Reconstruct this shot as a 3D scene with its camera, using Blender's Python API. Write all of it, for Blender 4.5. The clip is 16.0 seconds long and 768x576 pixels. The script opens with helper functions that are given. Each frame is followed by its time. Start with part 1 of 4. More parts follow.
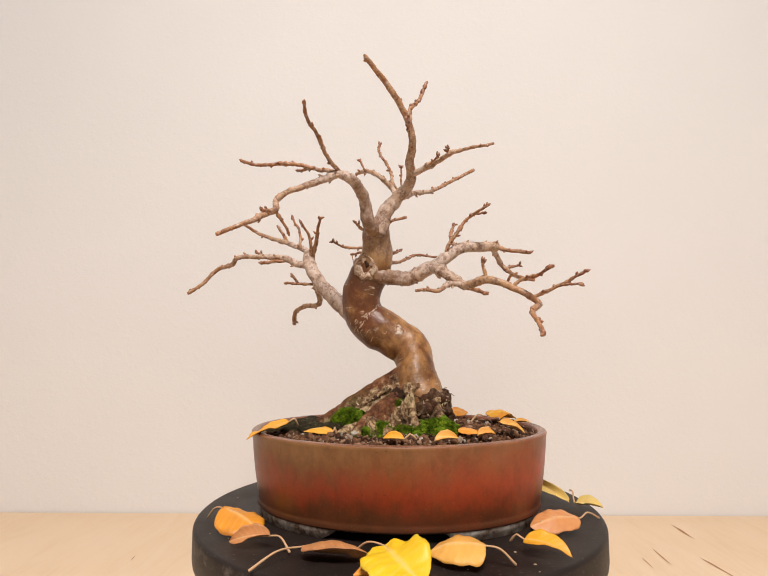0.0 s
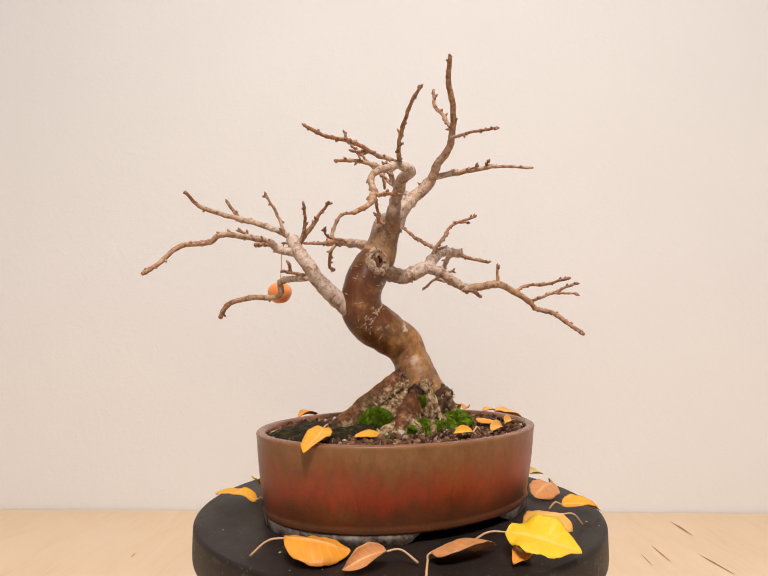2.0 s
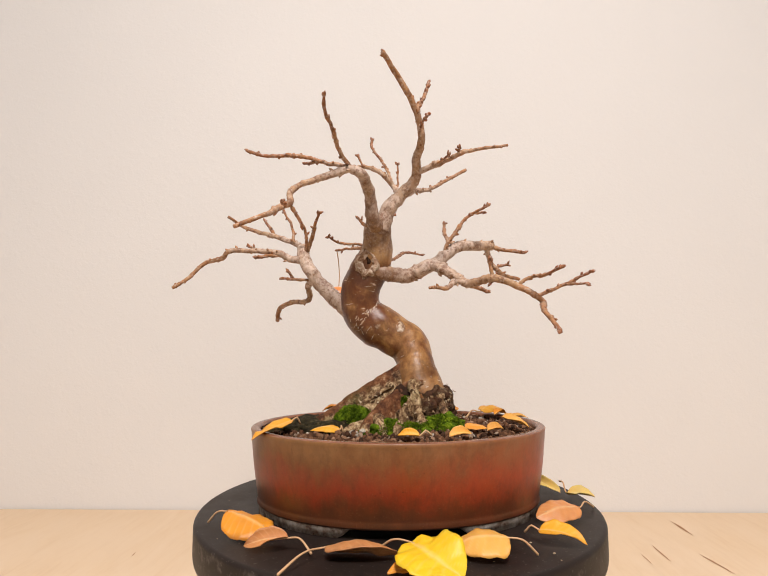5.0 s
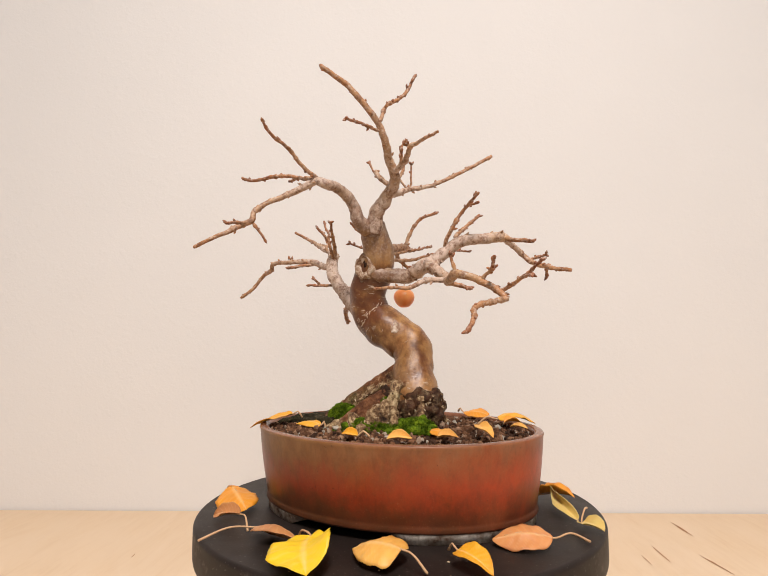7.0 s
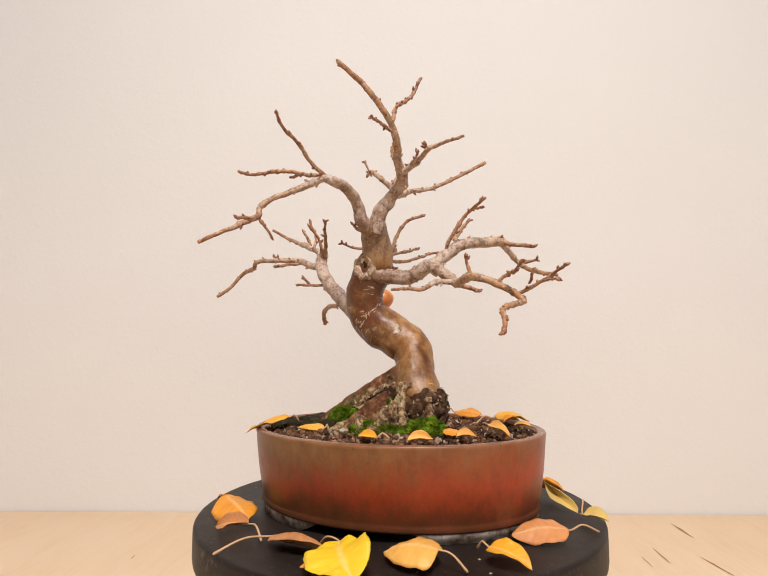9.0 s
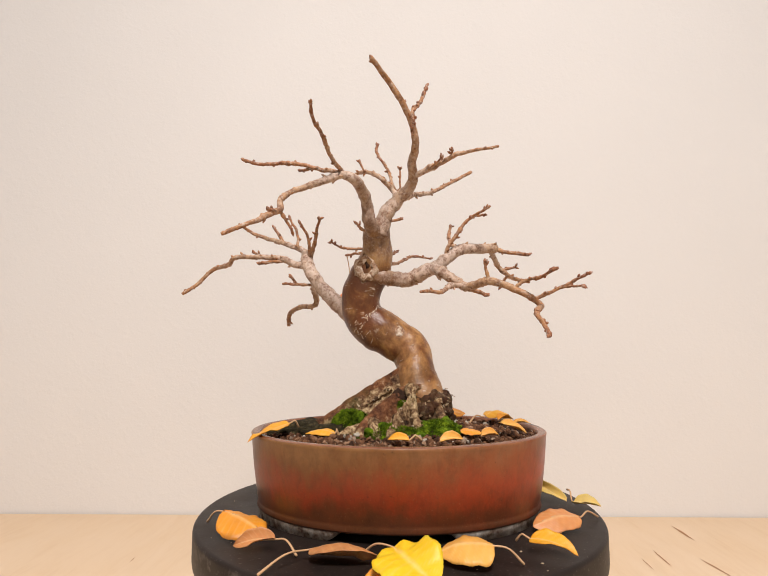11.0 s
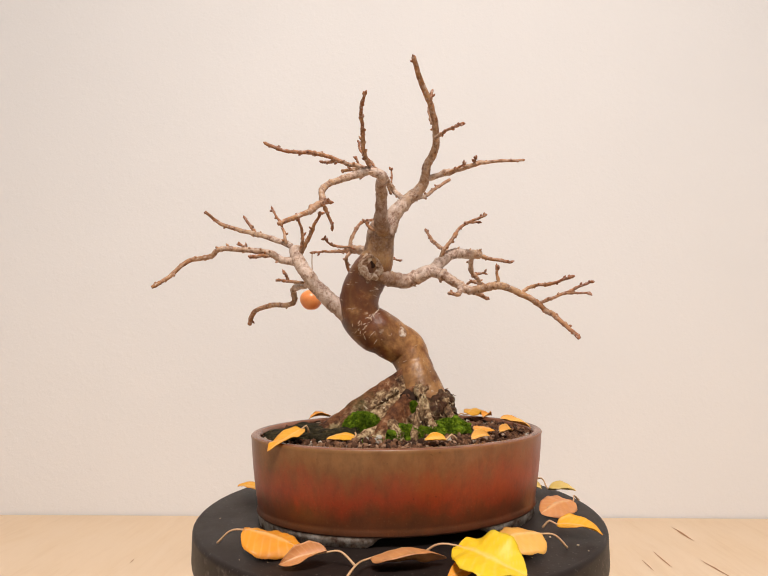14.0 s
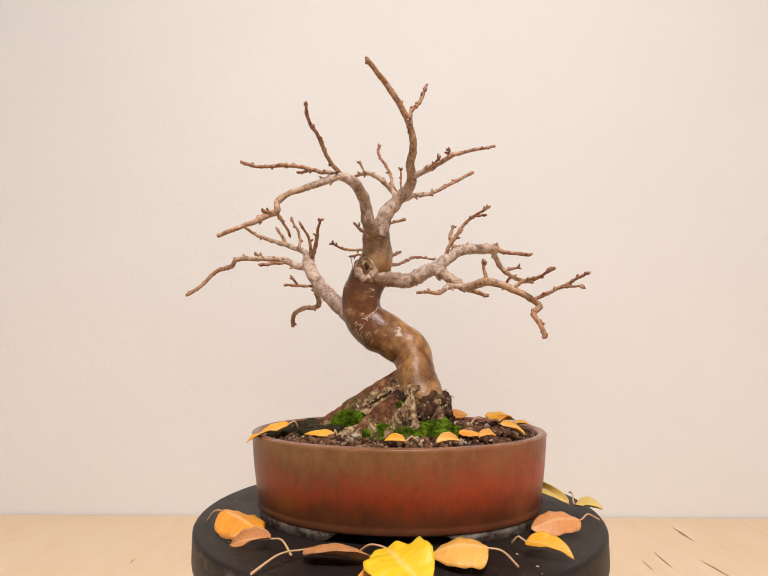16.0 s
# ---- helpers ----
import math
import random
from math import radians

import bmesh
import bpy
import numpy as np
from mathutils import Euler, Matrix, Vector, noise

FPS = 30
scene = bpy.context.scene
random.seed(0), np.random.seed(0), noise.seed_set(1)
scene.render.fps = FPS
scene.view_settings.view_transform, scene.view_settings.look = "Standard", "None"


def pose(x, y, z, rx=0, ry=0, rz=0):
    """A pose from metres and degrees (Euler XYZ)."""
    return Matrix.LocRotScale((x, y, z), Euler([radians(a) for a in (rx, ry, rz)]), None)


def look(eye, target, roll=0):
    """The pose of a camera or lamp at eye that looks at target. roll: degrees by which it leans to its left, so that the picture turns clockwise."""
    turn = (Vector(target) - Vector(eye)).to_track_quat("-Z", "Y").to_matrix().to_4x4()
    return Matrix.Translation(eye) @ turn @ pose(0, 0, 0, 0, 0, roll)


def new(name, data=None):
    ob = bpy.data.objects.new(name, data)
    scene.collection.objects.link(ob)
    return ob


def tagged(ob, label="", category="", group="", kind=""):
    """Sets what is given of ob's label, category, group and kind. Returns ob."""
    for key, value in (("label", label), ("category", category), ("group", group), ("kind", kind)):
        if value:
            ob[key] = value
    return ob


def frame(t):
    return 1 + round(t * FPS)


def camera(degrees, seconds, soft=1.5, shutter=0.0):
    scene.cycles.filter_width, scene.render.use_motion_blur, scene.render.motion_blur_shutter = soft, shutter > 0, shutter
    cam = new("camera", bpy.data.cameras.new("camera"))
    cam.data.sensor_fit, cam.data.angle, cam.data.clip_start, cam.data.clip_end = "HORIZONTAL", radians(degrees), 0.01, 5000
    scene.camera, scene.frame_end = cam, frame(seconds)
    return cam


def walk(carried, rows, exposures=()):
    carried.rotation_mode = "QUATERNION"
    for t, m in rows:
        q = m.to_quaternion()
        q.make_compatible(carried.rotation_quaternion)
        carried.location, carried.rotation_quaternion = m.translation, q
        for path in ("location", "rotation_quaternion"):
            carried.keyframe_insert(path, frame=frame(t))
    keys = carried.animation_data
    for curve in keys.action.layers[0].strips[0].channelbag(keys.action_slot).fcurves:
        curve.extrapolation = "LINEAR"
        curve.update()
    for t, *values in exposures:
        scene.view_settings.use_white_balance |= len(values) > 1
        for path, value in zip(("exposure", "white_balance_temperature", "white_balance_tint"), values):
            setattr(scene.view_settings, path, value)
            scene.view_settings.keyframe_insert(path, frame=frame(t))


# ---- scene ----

# ---------------------------------------------------------------- camera
TABLE = 0.75                 # height of the table top
TOP = TABLE + 0.105          # height of the turntable's upper face
cam = camera(70.42, 16.0, soft=1.1)
TILTS = [(0.0, 6.074), (0.5, 5.971), (1.0, 5.919), (1.5, 5.816), (2.0, 5.816), (3.0, 5.765), (4.0, 5.765), (6.5, 5.816), (7.5, 5.919), (8.5, 5.971), (9.0, 5.986), (11.5, 6.229), (12.5, 6.244), (13.0, 6.280), (14.0, 6.291), (16.0, 6.296)]
walk(cam, [(t, pose(0, -0.4415, TOP + 0.1245, 90 + a, 0, 1.411) @ pose(0, 0, 0, 0, 0, -0.136)) for t, a in TILTS])

# the turntable's turn, seconds and degrees
TURN = [(0.00, -0.08), (0.10, 0.13), (0.20, 0.83), (0.30, 1.94), (0.40, 2.54), (0.50, 4.55), (0.60, 6.93), (0.80, 11.50), (1.00, 18.07), (1.20, 24.95), (1.40, 26.22), (1.50, 26.28), (1.70, 27.81), (1.80, 30.96), (1.90, 34.71), (2.00, 37.26), (2.10, 40.21), (2.20, 41.17), (2.30, 41.32), (2.40, 41.08), (2.50, 40.43), (2.60, 39.28), (2.80, 32.49), (3.00, 27.30), (3.20, 22.41), (3.40, 22.02), (3.50, 22.18), (3.60, 21.74), (3.80, 17.69), (3.90, 14.01), (4.00, 11.23), (4.10, 10.54), (4.20, 10.76), (6.30, -12.61), (6.40, -15.07), (6.50, -18.03), (6.60, -20.71), (6.70, -22.20), (6.90, -22.47), (7.00, -22.57), (7.10, -22.96), (7.20, -24.97), (7.30, -27.18), (7.40, -29.39), (7.50, -30.70), (7.60, -32.02), (7.80, -33.37), (7.90, -33.70), (8.00, -33.32), (8.10, -32.00), (8.20, -30.27), (8.30, -27.85), (8.40, -24.92), (8.50, -22.60), (8.60, -20.58), (8.70, -17.55), (8.80, -14.33), (8.90, -13.10), (9.00, -13.12), (9.20, -13.16), (11.30, 8.86), (11.40, 11.22), (11.50, 14.09), (11.60, 18.00), (11.80, 18.72), (12.00, 19.84), (12.20, 27.25), (12.30, 30.85), (12.40, 33.76), (12.50, 35.97), (12.60, 37.93), (12.70, 38.50), (12.80, 39.16), (12.90, 38.63), (13.00, 38.50), (13.10, 36.14), (13.20, 32.78), (13.30, 29.72), (13.40, 28.36), (13.50, 26.30), (13.60, 23.74), (13.80, 21.03), (14.00, 20.72), (14.20, 20.03), (14.30, 17.33), (14.40, 13.94), (14.50, 11.08), (14.60, 10.31), (14.80, 10.15), (15.00, 9.49), (15.20, 4.84), (15.30, 3.37), (15.40, 2.29), (15.50, 2.22), (15.70, 2.02), (16.00, 0.59)]

# ---------------------------------------------------------------- light
world = bpy.data.worlds.new("room_dark")
scene.world = world
world.use_nodes = True
world.node_tree.nodes["Background"].inputs[0].default_value = (1.0, 0.9, 0.8, 1)
world.node_tree.nodes["Background"].inputs[1].default_value = 0.02


def area_lamp(name, at, target, size, watts, colour):
    data = bpy.data.lights.new(name, "AREA")
    data.shape, data.size, data.energy, data.color = "DISK", size, watts, colour
    ob = new(name, data)
    ob.matrix_world = look(at, target)
    return ob


area_lamp("ceiling_lamp_light", (0.08, -1.06, 2.36), (0.08, -1.06, 0), 0.42, 43.8, (1.0, 0.93, 0.892))
scene.view_settings.exposure = 0.0

# ---------------------------------------------------------------- materials


class Nodes:
    """Short hand for building one node material."""

    def __init__(self, name):
        self.m = bpy.data.materials.new(name)
        self.m.use_nodes = True
        self.t = self.m.node_tree
        self.b = self.t.nodes["Principled BSDF"]
        self.pos = self.add("ShaderNodeTexCoord").outputs["Object"]

    def add(self, kind, **kw):
        n = self.t.nodes.new(kind)
        for k, v in kw.items():
            n.inputs[k.replace("_", " ")].default_value = v
        return n

    def link(self, a, b):
        self.t.links.new(a, b)

    def noise(self, scale, detail=4.0, rough=0.55, stretch=None, distort=0.0):
        n = self.add("ShaderNodeTexNoise", Scale=scale, Detail=detail, Roughness=rough, Distortion=distort)
        if stretch:
            mp = self.add("ShaderNodeMapping")
            mp.inputs["Scale"].default_value = stretch
            self.link(self.pos, mp.inputs["Vector"])
            self.link(mp.outputs[0], n.inputs["Vector"])
        else:
            self.link(self.pos, n.inputs["Vector"])
        return n.outputs["Fac"]

    def ramp(self, fac, stops):
        r = self.add("ShaderNodeValToRGB")
        e = r.color_ramp.elements
        while len(e) < len(stops):
            e.new(0.5)
        for k, (p, c) in enumerate(stops):
            e[k].position = p
            e[k].color = (*c, 1) if len(c) == 3 else c
        self.link(fac, r.inputs["Fac"])
        return r.outputs["Color"]

    def mix(self, fac, a, b, mode="MIX"):
        n = self.add("ShaderNodeMix")
        n.data_type, n.blend_type = "RGBA", mode
        for s, v in ((n.inputs[0], fac), (n.inputs[6], a), (n.inputs[7], b)):
            if isinstance(v, (int, float)):
                s.default_value = v
            elif isinstance(v, tuple):
                s.default_value = (*v, 1)
            else:
                self.link(v, s)
        return n.outputs[2]

    def math(self, op, a, b):
        n = self.add("ShaderNodeMath")
        n.operation = op
        for s, v in ((n.inputs[0], a), (n.inputs[1], b)):
            if isinstance(v, (int, float)):
                s.default_value = v
            else:
                self.link(v, s)
        return n.outputs[0]

    def axis(self, which):
        n = self.add("ShaderNodeSeparateXYZ")
        self.link(self.pos, n.inputs[0])
        return n.outputs[which]

    def span(self, v, lo, hi):
        n = self.add("ShaderNodeMapRange")
        n.inputs["From Min"].default_value, n.inputs["From Max"].default_value = lo, hi
        self.link(v, n.inputs["Value"])
        return n.outputs[0]

    def random(self):
        return self.add("ShaderNodeObjectInfo").outputs["Random"]

    def colour(self, c):
        if isinstance(c, tuple):
            self.b.inputs["Base Color"].default_value = (*c, 1)
        else:
            self.link(c, self.b.inputs["Base Color"])
        return self

    def gloss(self, rough, spec=0.5, coat=0.0):
        if isinstance(rough, (int, float)):
            self.b.inputs["Roughness"].default_value = rough
        else:
            self.link(rough, self.b.inputs["Roughness"])
        self.b.inputs["Specular IOR Level"].default_value = spec
        self.b.inputs["Coat Weight"].default_value = coat
        return self

    def bump(self, height, strength=0.3, distance=0.001):
        n = self.add("ShaderNodeBump", Strength=strength, Distance=distance)
        self.link(height, n.inputs["Height"])
        self.link(n.outputs[0], self.b.inputs["Normal"])
        return self


def make_plaster():
    n = Nodes("painted_plaster")
    n.colour(n.mix(n.noise(3.0, 3), (0.765, 0.745, 0.725), (0.815, 0.795, 0.775)))
    lumps = n.ramp(n.noise(120.0, 3, 0.55), [(0.48, (0, 0, 0)), (0.76, (1, 1, 1))])
    fine = n.noise(420.0, 3, 0.6)
    n.bump(n.mix(0.55, lumps, fine), 0.26, 0.0011).gloss(0.75, 0.25)
    return n.m


def make_table_wood():
    n = Nodes("pale_oiled_wood")
    grain = n.noise(9.0, 6, 0.6, (22.0, 2.2, 22.0), 0.5)
    broad = n.noise(3.5, 4, 0.55, (5.0, 2.0, 5.0), 1.2)
    base = n.ramp(grain, [(0.25, (0.69, 0.50, 0.32)), (0.50, (0.735, 0.555, 0.375)), (0.75, (0.755, 0.585, 0.41))])
    base = n.mix(n.math("MULTIPLY", n.span(broad, 0.35, 0.75), 0.45), base, (0.79, 0.63, 0.47))
    n.colour(base).bump(grain, 0.12, 0.0004).gloss(n.span(grain, -0.6, 1.2), 0.4)
    return n.m


def make_floor_grey():
    n = Nodes("plain_grey_floor")
    n.colour(n.mix(n.noise(12.0, 4), (0.20, 0.19, 0.18), (0.27, 0.26, 0.25))).gloss(0.6, 0.3)
    return n.m


def make_knot_mark():
    n = Nodes("brown_wood_fleck")
    n.colour(n.mix(n.noise(300.0, 3), (0.30, 0.13, 0.05), (0.48, 0.25, 0.12))).gloss(0.55, 0.3)
    return n.m


def make_disc():
    n = Nodes("charcoal_rubbery_plastic")
    patch = n.noise(14.0, 5, 0.65)
    c = n.ramp(patch, [(0.3, (0.012, 0.0080, 0.0070)), (0.7, (0.024, 0.0165, 0.0135))])
    dust = n.ramp(n.noise(420.0, 2, 0.5), [(0.655, (0, 0, 0)), (0.70, (1, 1, 1))])
    c = n.mix(n.math("MULTIPLY", dust, 0.22), c, (0.25, 0.22, 0.19))
    scuff = n.ramp(n.noise(55.0, 6, 0.75), [(0.56, (0, 0, 0)), (0.70, (1, 1, 1))])
    c = n.mix(n.math("MULTIPLY", n.math("MULTIPLY", scuff, n.span(n.axis(2), -0.001, -0.004)), 0.65), c, (0.17, 0.14, 0.12))
    n.colour(c).bump(n.noise(600.0, 3), 0.12, 0.0004).gloss(n.span(patch, -0.4, 1.4), 0.24)
    return n.m


def make_glaze():
    n = Nodes("iron_red_glaze")
    z, x = n.axis(2), n.axis(0)
    run = n.noise(110.0, 6, 0.68, (1.0, 1.0, 0.25))
    cloud = n.noise(26.0, 6, 0.68)
    h = n.math("ADD", z, n.math("MULTIPLY", n.math("SUBTRACT", run, 0.5), 0.022))
    h = n.math("ADD", h, n.math("MULTIPLY", n.math("SUBTRACT", cloud, 0.5), 0.044))
    band = n.ramp(n.span(h, 0.0, 0.064), [(0.06, (0.095, 0.034, 0.013)), (0.26, (0.135, 0.040, 0.013)), (0.46, (0.265, 0.036, 0.010)),
                                         (0.66, (0.225, 0.050, 0.013)), (0.80, (0.205, 0.078, 0.022)), (0.97, (0.245, 0.115, 0.040))])
    redder = n.ramp(n.span(h, 0.0, 0.064), [(0.06, (0.110, 0.034, 0.012)), (0.28, (0.175, 0.038, 0.012)), (0.55, (0.42, 0.050, 0.011)),
                                           (0.80, (0.31, 0.070, 0.021)), (0.97, (0.29, 0.110, 0.046))])
    side = n.span(n.math("ADD", x, n.math("MULTIPLY", n.math("SUBTRACT", cloud, 0.5), 0.12)), -0.03, 0.10)
    c = n.mix(side, band, redder)
    speck = n.ramp(n.noise(900.0, 2, 0.5), [(0.62, (0, 0, 0)), (0.75, (1, 1, 1))])
    c = n.mix(n.math("MULTIPLY", speck, 0.30), c, (0.30, 0.13, 0.06))
    c = n.mix(n.math("MULTIPLY", n.span(n.noise(60.0, 7, 0.72), 0.44, 0.66), 0.40), c, n.mix(0.55, c, (0.03, 0.012, 0.006)))
    streaks = n.noise(170.0, 7, 0.74, (1.0, 1.0, 0.45), 0.5)
    c = n.mix(n.math("MULTIPLY", n.span(streaks, 0.47, 0.66), 0.42), c, n.mix(0.6, c, (0.045, 0.018, 0.009)))
    pores = n.ramp(n.noise(340.0, 3, 0.6), [(0.68, (0, 0, 0)), (0.74, (1, 1, 1))])
    c = n.mix(n.math("MULTIPLY", pores, 0.5), c, (0.022, 0.010, 0.006))
    n.colour(c).bump(n.mix(0.5, n.mix(0.5, run, streaks), n.noise(500.0, 3)), 0.20, 0.0007).gloss(n.span(cloud, -0.22, 1.75), 0.45)
    return n.m


def make_rim_clay():
    n = Nodes("pinkish_rim_glaze")
    c = n.ramp(n.noise(80.0, 4), [(0.3, (0.14, 0.052, 0.027)), (0.7, (0.27, 0.115, 0.064))])
    n.colour(c).bump(n.noise(500.0, 3), 0.15, 0.0004).gloss(0.26, 0.5)
    return n.m


def make_foot_clay():
    n = Nodes("chalky_unglazed_clay")
    c = n.ramp(n.noise(110.0, 5, 0.65), [(0.34, (0.12, 0.065, 0.045)), (0.47, (0.33, 0.27, 0.22)), (0.66, (0.66, 0.61, 0.55))])
    n.colour(c).bump(n.noise(350.0, 4), 0.4, 0.0006).gloss(0.85, 0.2)
    return n.m


def make_bark():
    """Bark whose kind goes by the attribute age: 0 smooth brown, 0.5 limed pale grey, 1 reddish young wood. The low
    ages also hold the trunk's lit gold and shaded dark red.
    """
    n = Nodes("tree_bark")
    age = n.add("ShaderNodeAttribute")
    age.attribute_name = "age"
    patch = n.noise(70.0, 5, 0.62)
    fine = n.noise(480.0, 4, 0.6)
    streak = n.noise(45.0, 4, 0.6, (1.0, 1.0, 0.35))
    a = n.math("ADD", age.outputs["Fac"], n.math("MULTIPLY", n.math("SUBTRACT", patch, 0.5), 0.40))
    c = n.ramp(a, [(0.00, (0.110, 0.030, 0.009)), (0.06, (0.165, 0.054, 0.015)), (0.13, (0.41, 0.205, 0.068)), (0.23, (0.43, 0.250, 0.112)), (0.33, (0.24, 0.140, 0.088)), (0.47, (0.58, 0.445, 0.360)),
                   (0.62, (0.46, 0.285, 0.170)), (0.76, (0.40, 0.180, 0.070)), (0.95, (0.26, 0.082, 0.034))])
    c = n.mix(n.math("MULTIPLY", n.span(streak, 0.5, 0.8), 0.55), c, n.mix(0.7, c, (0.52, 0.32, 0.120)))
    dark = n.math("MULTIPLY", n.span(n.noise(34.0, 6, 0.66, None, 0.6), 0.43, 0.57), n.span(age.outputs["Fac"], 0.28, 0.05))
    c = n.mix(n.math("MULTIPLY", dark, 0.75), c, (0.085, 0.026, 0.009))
    grain = n.noise(260.0, 5, 0.65, (1.0, 1.0, 0.3))
    c = n.mix(n.math("MULTIPLY", n.span(grain, 0.50, 0.66), 0.60), c, n.mix(0.7, c, (0.09, 0.030, 0.012)))
    peel = n.ramp(n.noise(85.0, 6, 0.72), [(0.64, (0, 0, 0)), (0.69, (1, 1, 1))])
    c = n.mix(n.math("MULTIPLY", peel, 0.45), c, (0.50, 0.39, 0.27))
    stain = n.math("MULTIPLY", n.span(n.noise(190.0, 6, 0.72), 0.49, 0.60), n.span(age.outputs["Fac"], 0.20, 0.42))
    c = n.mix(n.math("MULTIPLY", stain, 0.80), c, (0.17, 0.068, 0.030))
    powder = n.math("MULTIPLY", n.span(fine, 0.50, 0.72), n.span(age.outputs["Fac"], 0.12, 0.5))
    c = n.mix(n.math("MULTIPLY", powder, 0.5), c, (0.70, 0.61, 0.53))
    marks = n.ramp(n.math("MULTIPLY", n.noise(150.0, 3, 0.55, (0.6, 0.6, 4.0), 0.8), n.span(patch, 0.1, 0.62)), [(0.60, (0, 0, 0)), (0.68, (1, 1, 1))])
    c = n.mix(n.math("MULTIPLY", marks, 0.75), c, (0.60, 0.50, 0.40))
    rough = n.add("ShaderNodeMapRange")
    rough.inputs["From Min"].default_value, rough.inputs["From Max"].default_value = 0.0, 0.5
    rough.inputs["To Min"].default_value, rough.inputs["To Max"].default_value = 0.33, 0.62
    n.link(a, rough.inputs["Value"])
    n.colour(c).bump(n.mix(0.40, n.mix(0.5, n.mix(0.5, patch, n.noise(55.0, 4, 0.6, (1.0, 1.0, 5.0))), n.mix(0.5, marks, peel)), fine), 0.75, 0.0010).gloss(rough.outputs[0], 0.48, 0.04)
    n.b.inputs["Coat Roughness"].default_value = 0.45
    return n.m


def make_scar():
    n = Nodes("callused_wound_wood")
    ring = n.noise(160.0, 4, 0.6, None, 1.5)
    n.colour(n.ramp(ring, [(0.34, (0.12, 0.050, 0.024)), (0.46, (0.30, 0.180, 0.110)), (0.57, (0.47, 0.355, 0.260)), (0.70, (0.62, 0.53, 0.44))])).bump(ring, 0.5, 0.001).gloss(0.6, 0.3)
    return n.m


def make_lenticel():
    n = Nodes("pale_corky_skin")
    r = n.add("ShaderNodeNewGeometry").outputs["Random Per Island"]
    c = n.ramp(r, [(0.0, (0.40, 0.27, 0.16)), (0.4, (0.56, 0.44, 0.32)), (0.9, (0.70, 0.62, 0.53))])
    n.colour(n.mix(n.math("MULTIPLY", n.noise(700.0, 3), 0.6), c, (0.30, 0.17, 0.09))).gloss(0.7, 0.25)
    return n.m


def make_hollow_shade():
    # near-black brown that paints the shade inside hollows
    n = Nodes("hollow_shade_brown")
    n.colour(n.mix(n.noise(300.0, 3), (0.012, 0.006, 0.004), (0.05, 0.025, 0.014))).gloss(0.9, 0.2)
    return n.m


def make_old_root(name="rough_flaking_root_bark", tone=1.0):
    """Rough root bark; the attribute age gives the smooth reddish crests."""
    n = Nodes(name)
    age = n.add("ShaderNodeAttribute")
    age.attribute_name = "age"
    big = n.noise(75.0, 6, 0.7)
    fine = n.noise(360.0, 5, 0.65)
    c = n.ramp(n.mix(0.5, big, fine), [(0.37, (0.018, 0.010, 0.006)), (0.43, (0.080, 0.042, 0.022)), (0.49, (0.19, 0.105, 0.050)), (0.55, (0.42, 0.29, 0.155)), (0.63, (0.66, 0.51, 0.31))])
    red = n.ramp(n.mix(0.4, n.noise(120.0, 5, 0.65), fine), [(0.38, (0.030, 0.010, 0.004)), (0.48, (0.110, 0.038, 0.013)), (0.57, (0.20, 0.080, 0.031)), (0.67, (0.42, 0.27, 0.15))])
    core = n.span(n.math("ADD", age.outputs["Fac"], n.math("MULTIPLY", n.math("SUBTRACT", n.noise(110.0, 6, 0.7), 0.5), 1.5)), 0.42, 0.62)
    c = n.mix(core, c, red)
    green = n.span(n.noise(38.0, 4), 0.60, 0.70)
    c = n.mix(n.math("MULTIPLY", green, 0.4), c, (0.07, 0.09, 0.02))
    c = n.mix(1.0 - tone, c, (0.014, 0.007, 0.004))
    n.colour(c).bump(n.mix(0.5, big, fine), 1.0, 0.0026).gloss(0.66, 0.22)
    return n.m


def make_flake():
    n = Nodes("peeling_bark_flake")
    r = n.add("ShaderNodeNewGeometry").outputs["Random Per Island"]
    c = n.ramp(r, [(0.0, (0.10, 0.055, 0.028)), (0.35, (0.26, 0.165, 0.090)), (0.65, (0.42, 0.30, 0.18)), (0.95, (0.62, 0.50, 0.34))])
    n.colour(n.mix(n.noise(600.0, 3), c, n.mix(0.5, c, (0.12, 0.07, 0.04)))).gloss(0.85, 0.2)
    return n.m


def make_black_moss():
    n = Nodes("blackish_old_moss")
    f = n.noise(200.0, 6, 0.7)
    c = n.ramp(f, [(0.36, (0.010, 0.008, 0.004)), (0.55, (0.035, 0.028, 0.012)), (0.68, (0.110, 0.080, 0.040))])
    n.colour(c).bump(f, 1.0, 0.0025).gloss(0.9, 0.15)
    return n.m


def make_moss():
    n = Nodes("green_moss")
    f = n.noise(240.0, 5, 0.7)
    n.colour(n.ramp(f, [(0.3, (0.018, 0.030, 0.002)), (0.50, (0.080, 0.135, 0.006)), (0.72, (0.24, 0.32, 0.016))])).bump(f, 1.0, 0.002).gloss(0.9, 0.1)
    return n.m


def make_soil():
    n = Nodes("dark_damp_soil")
    f = n.noise(260.0, 5, 0.7)
    n.colour(n.ramp(f, [(0.3, (0.020, 0.011, 0.007)), (0.6, (0.070, 0.036, 0.021)), (0.8, (0.15, 0.085, 0.052))])).bump(f, 1.0, 0.002).gloss(0.9, 0.2)
    return n.m


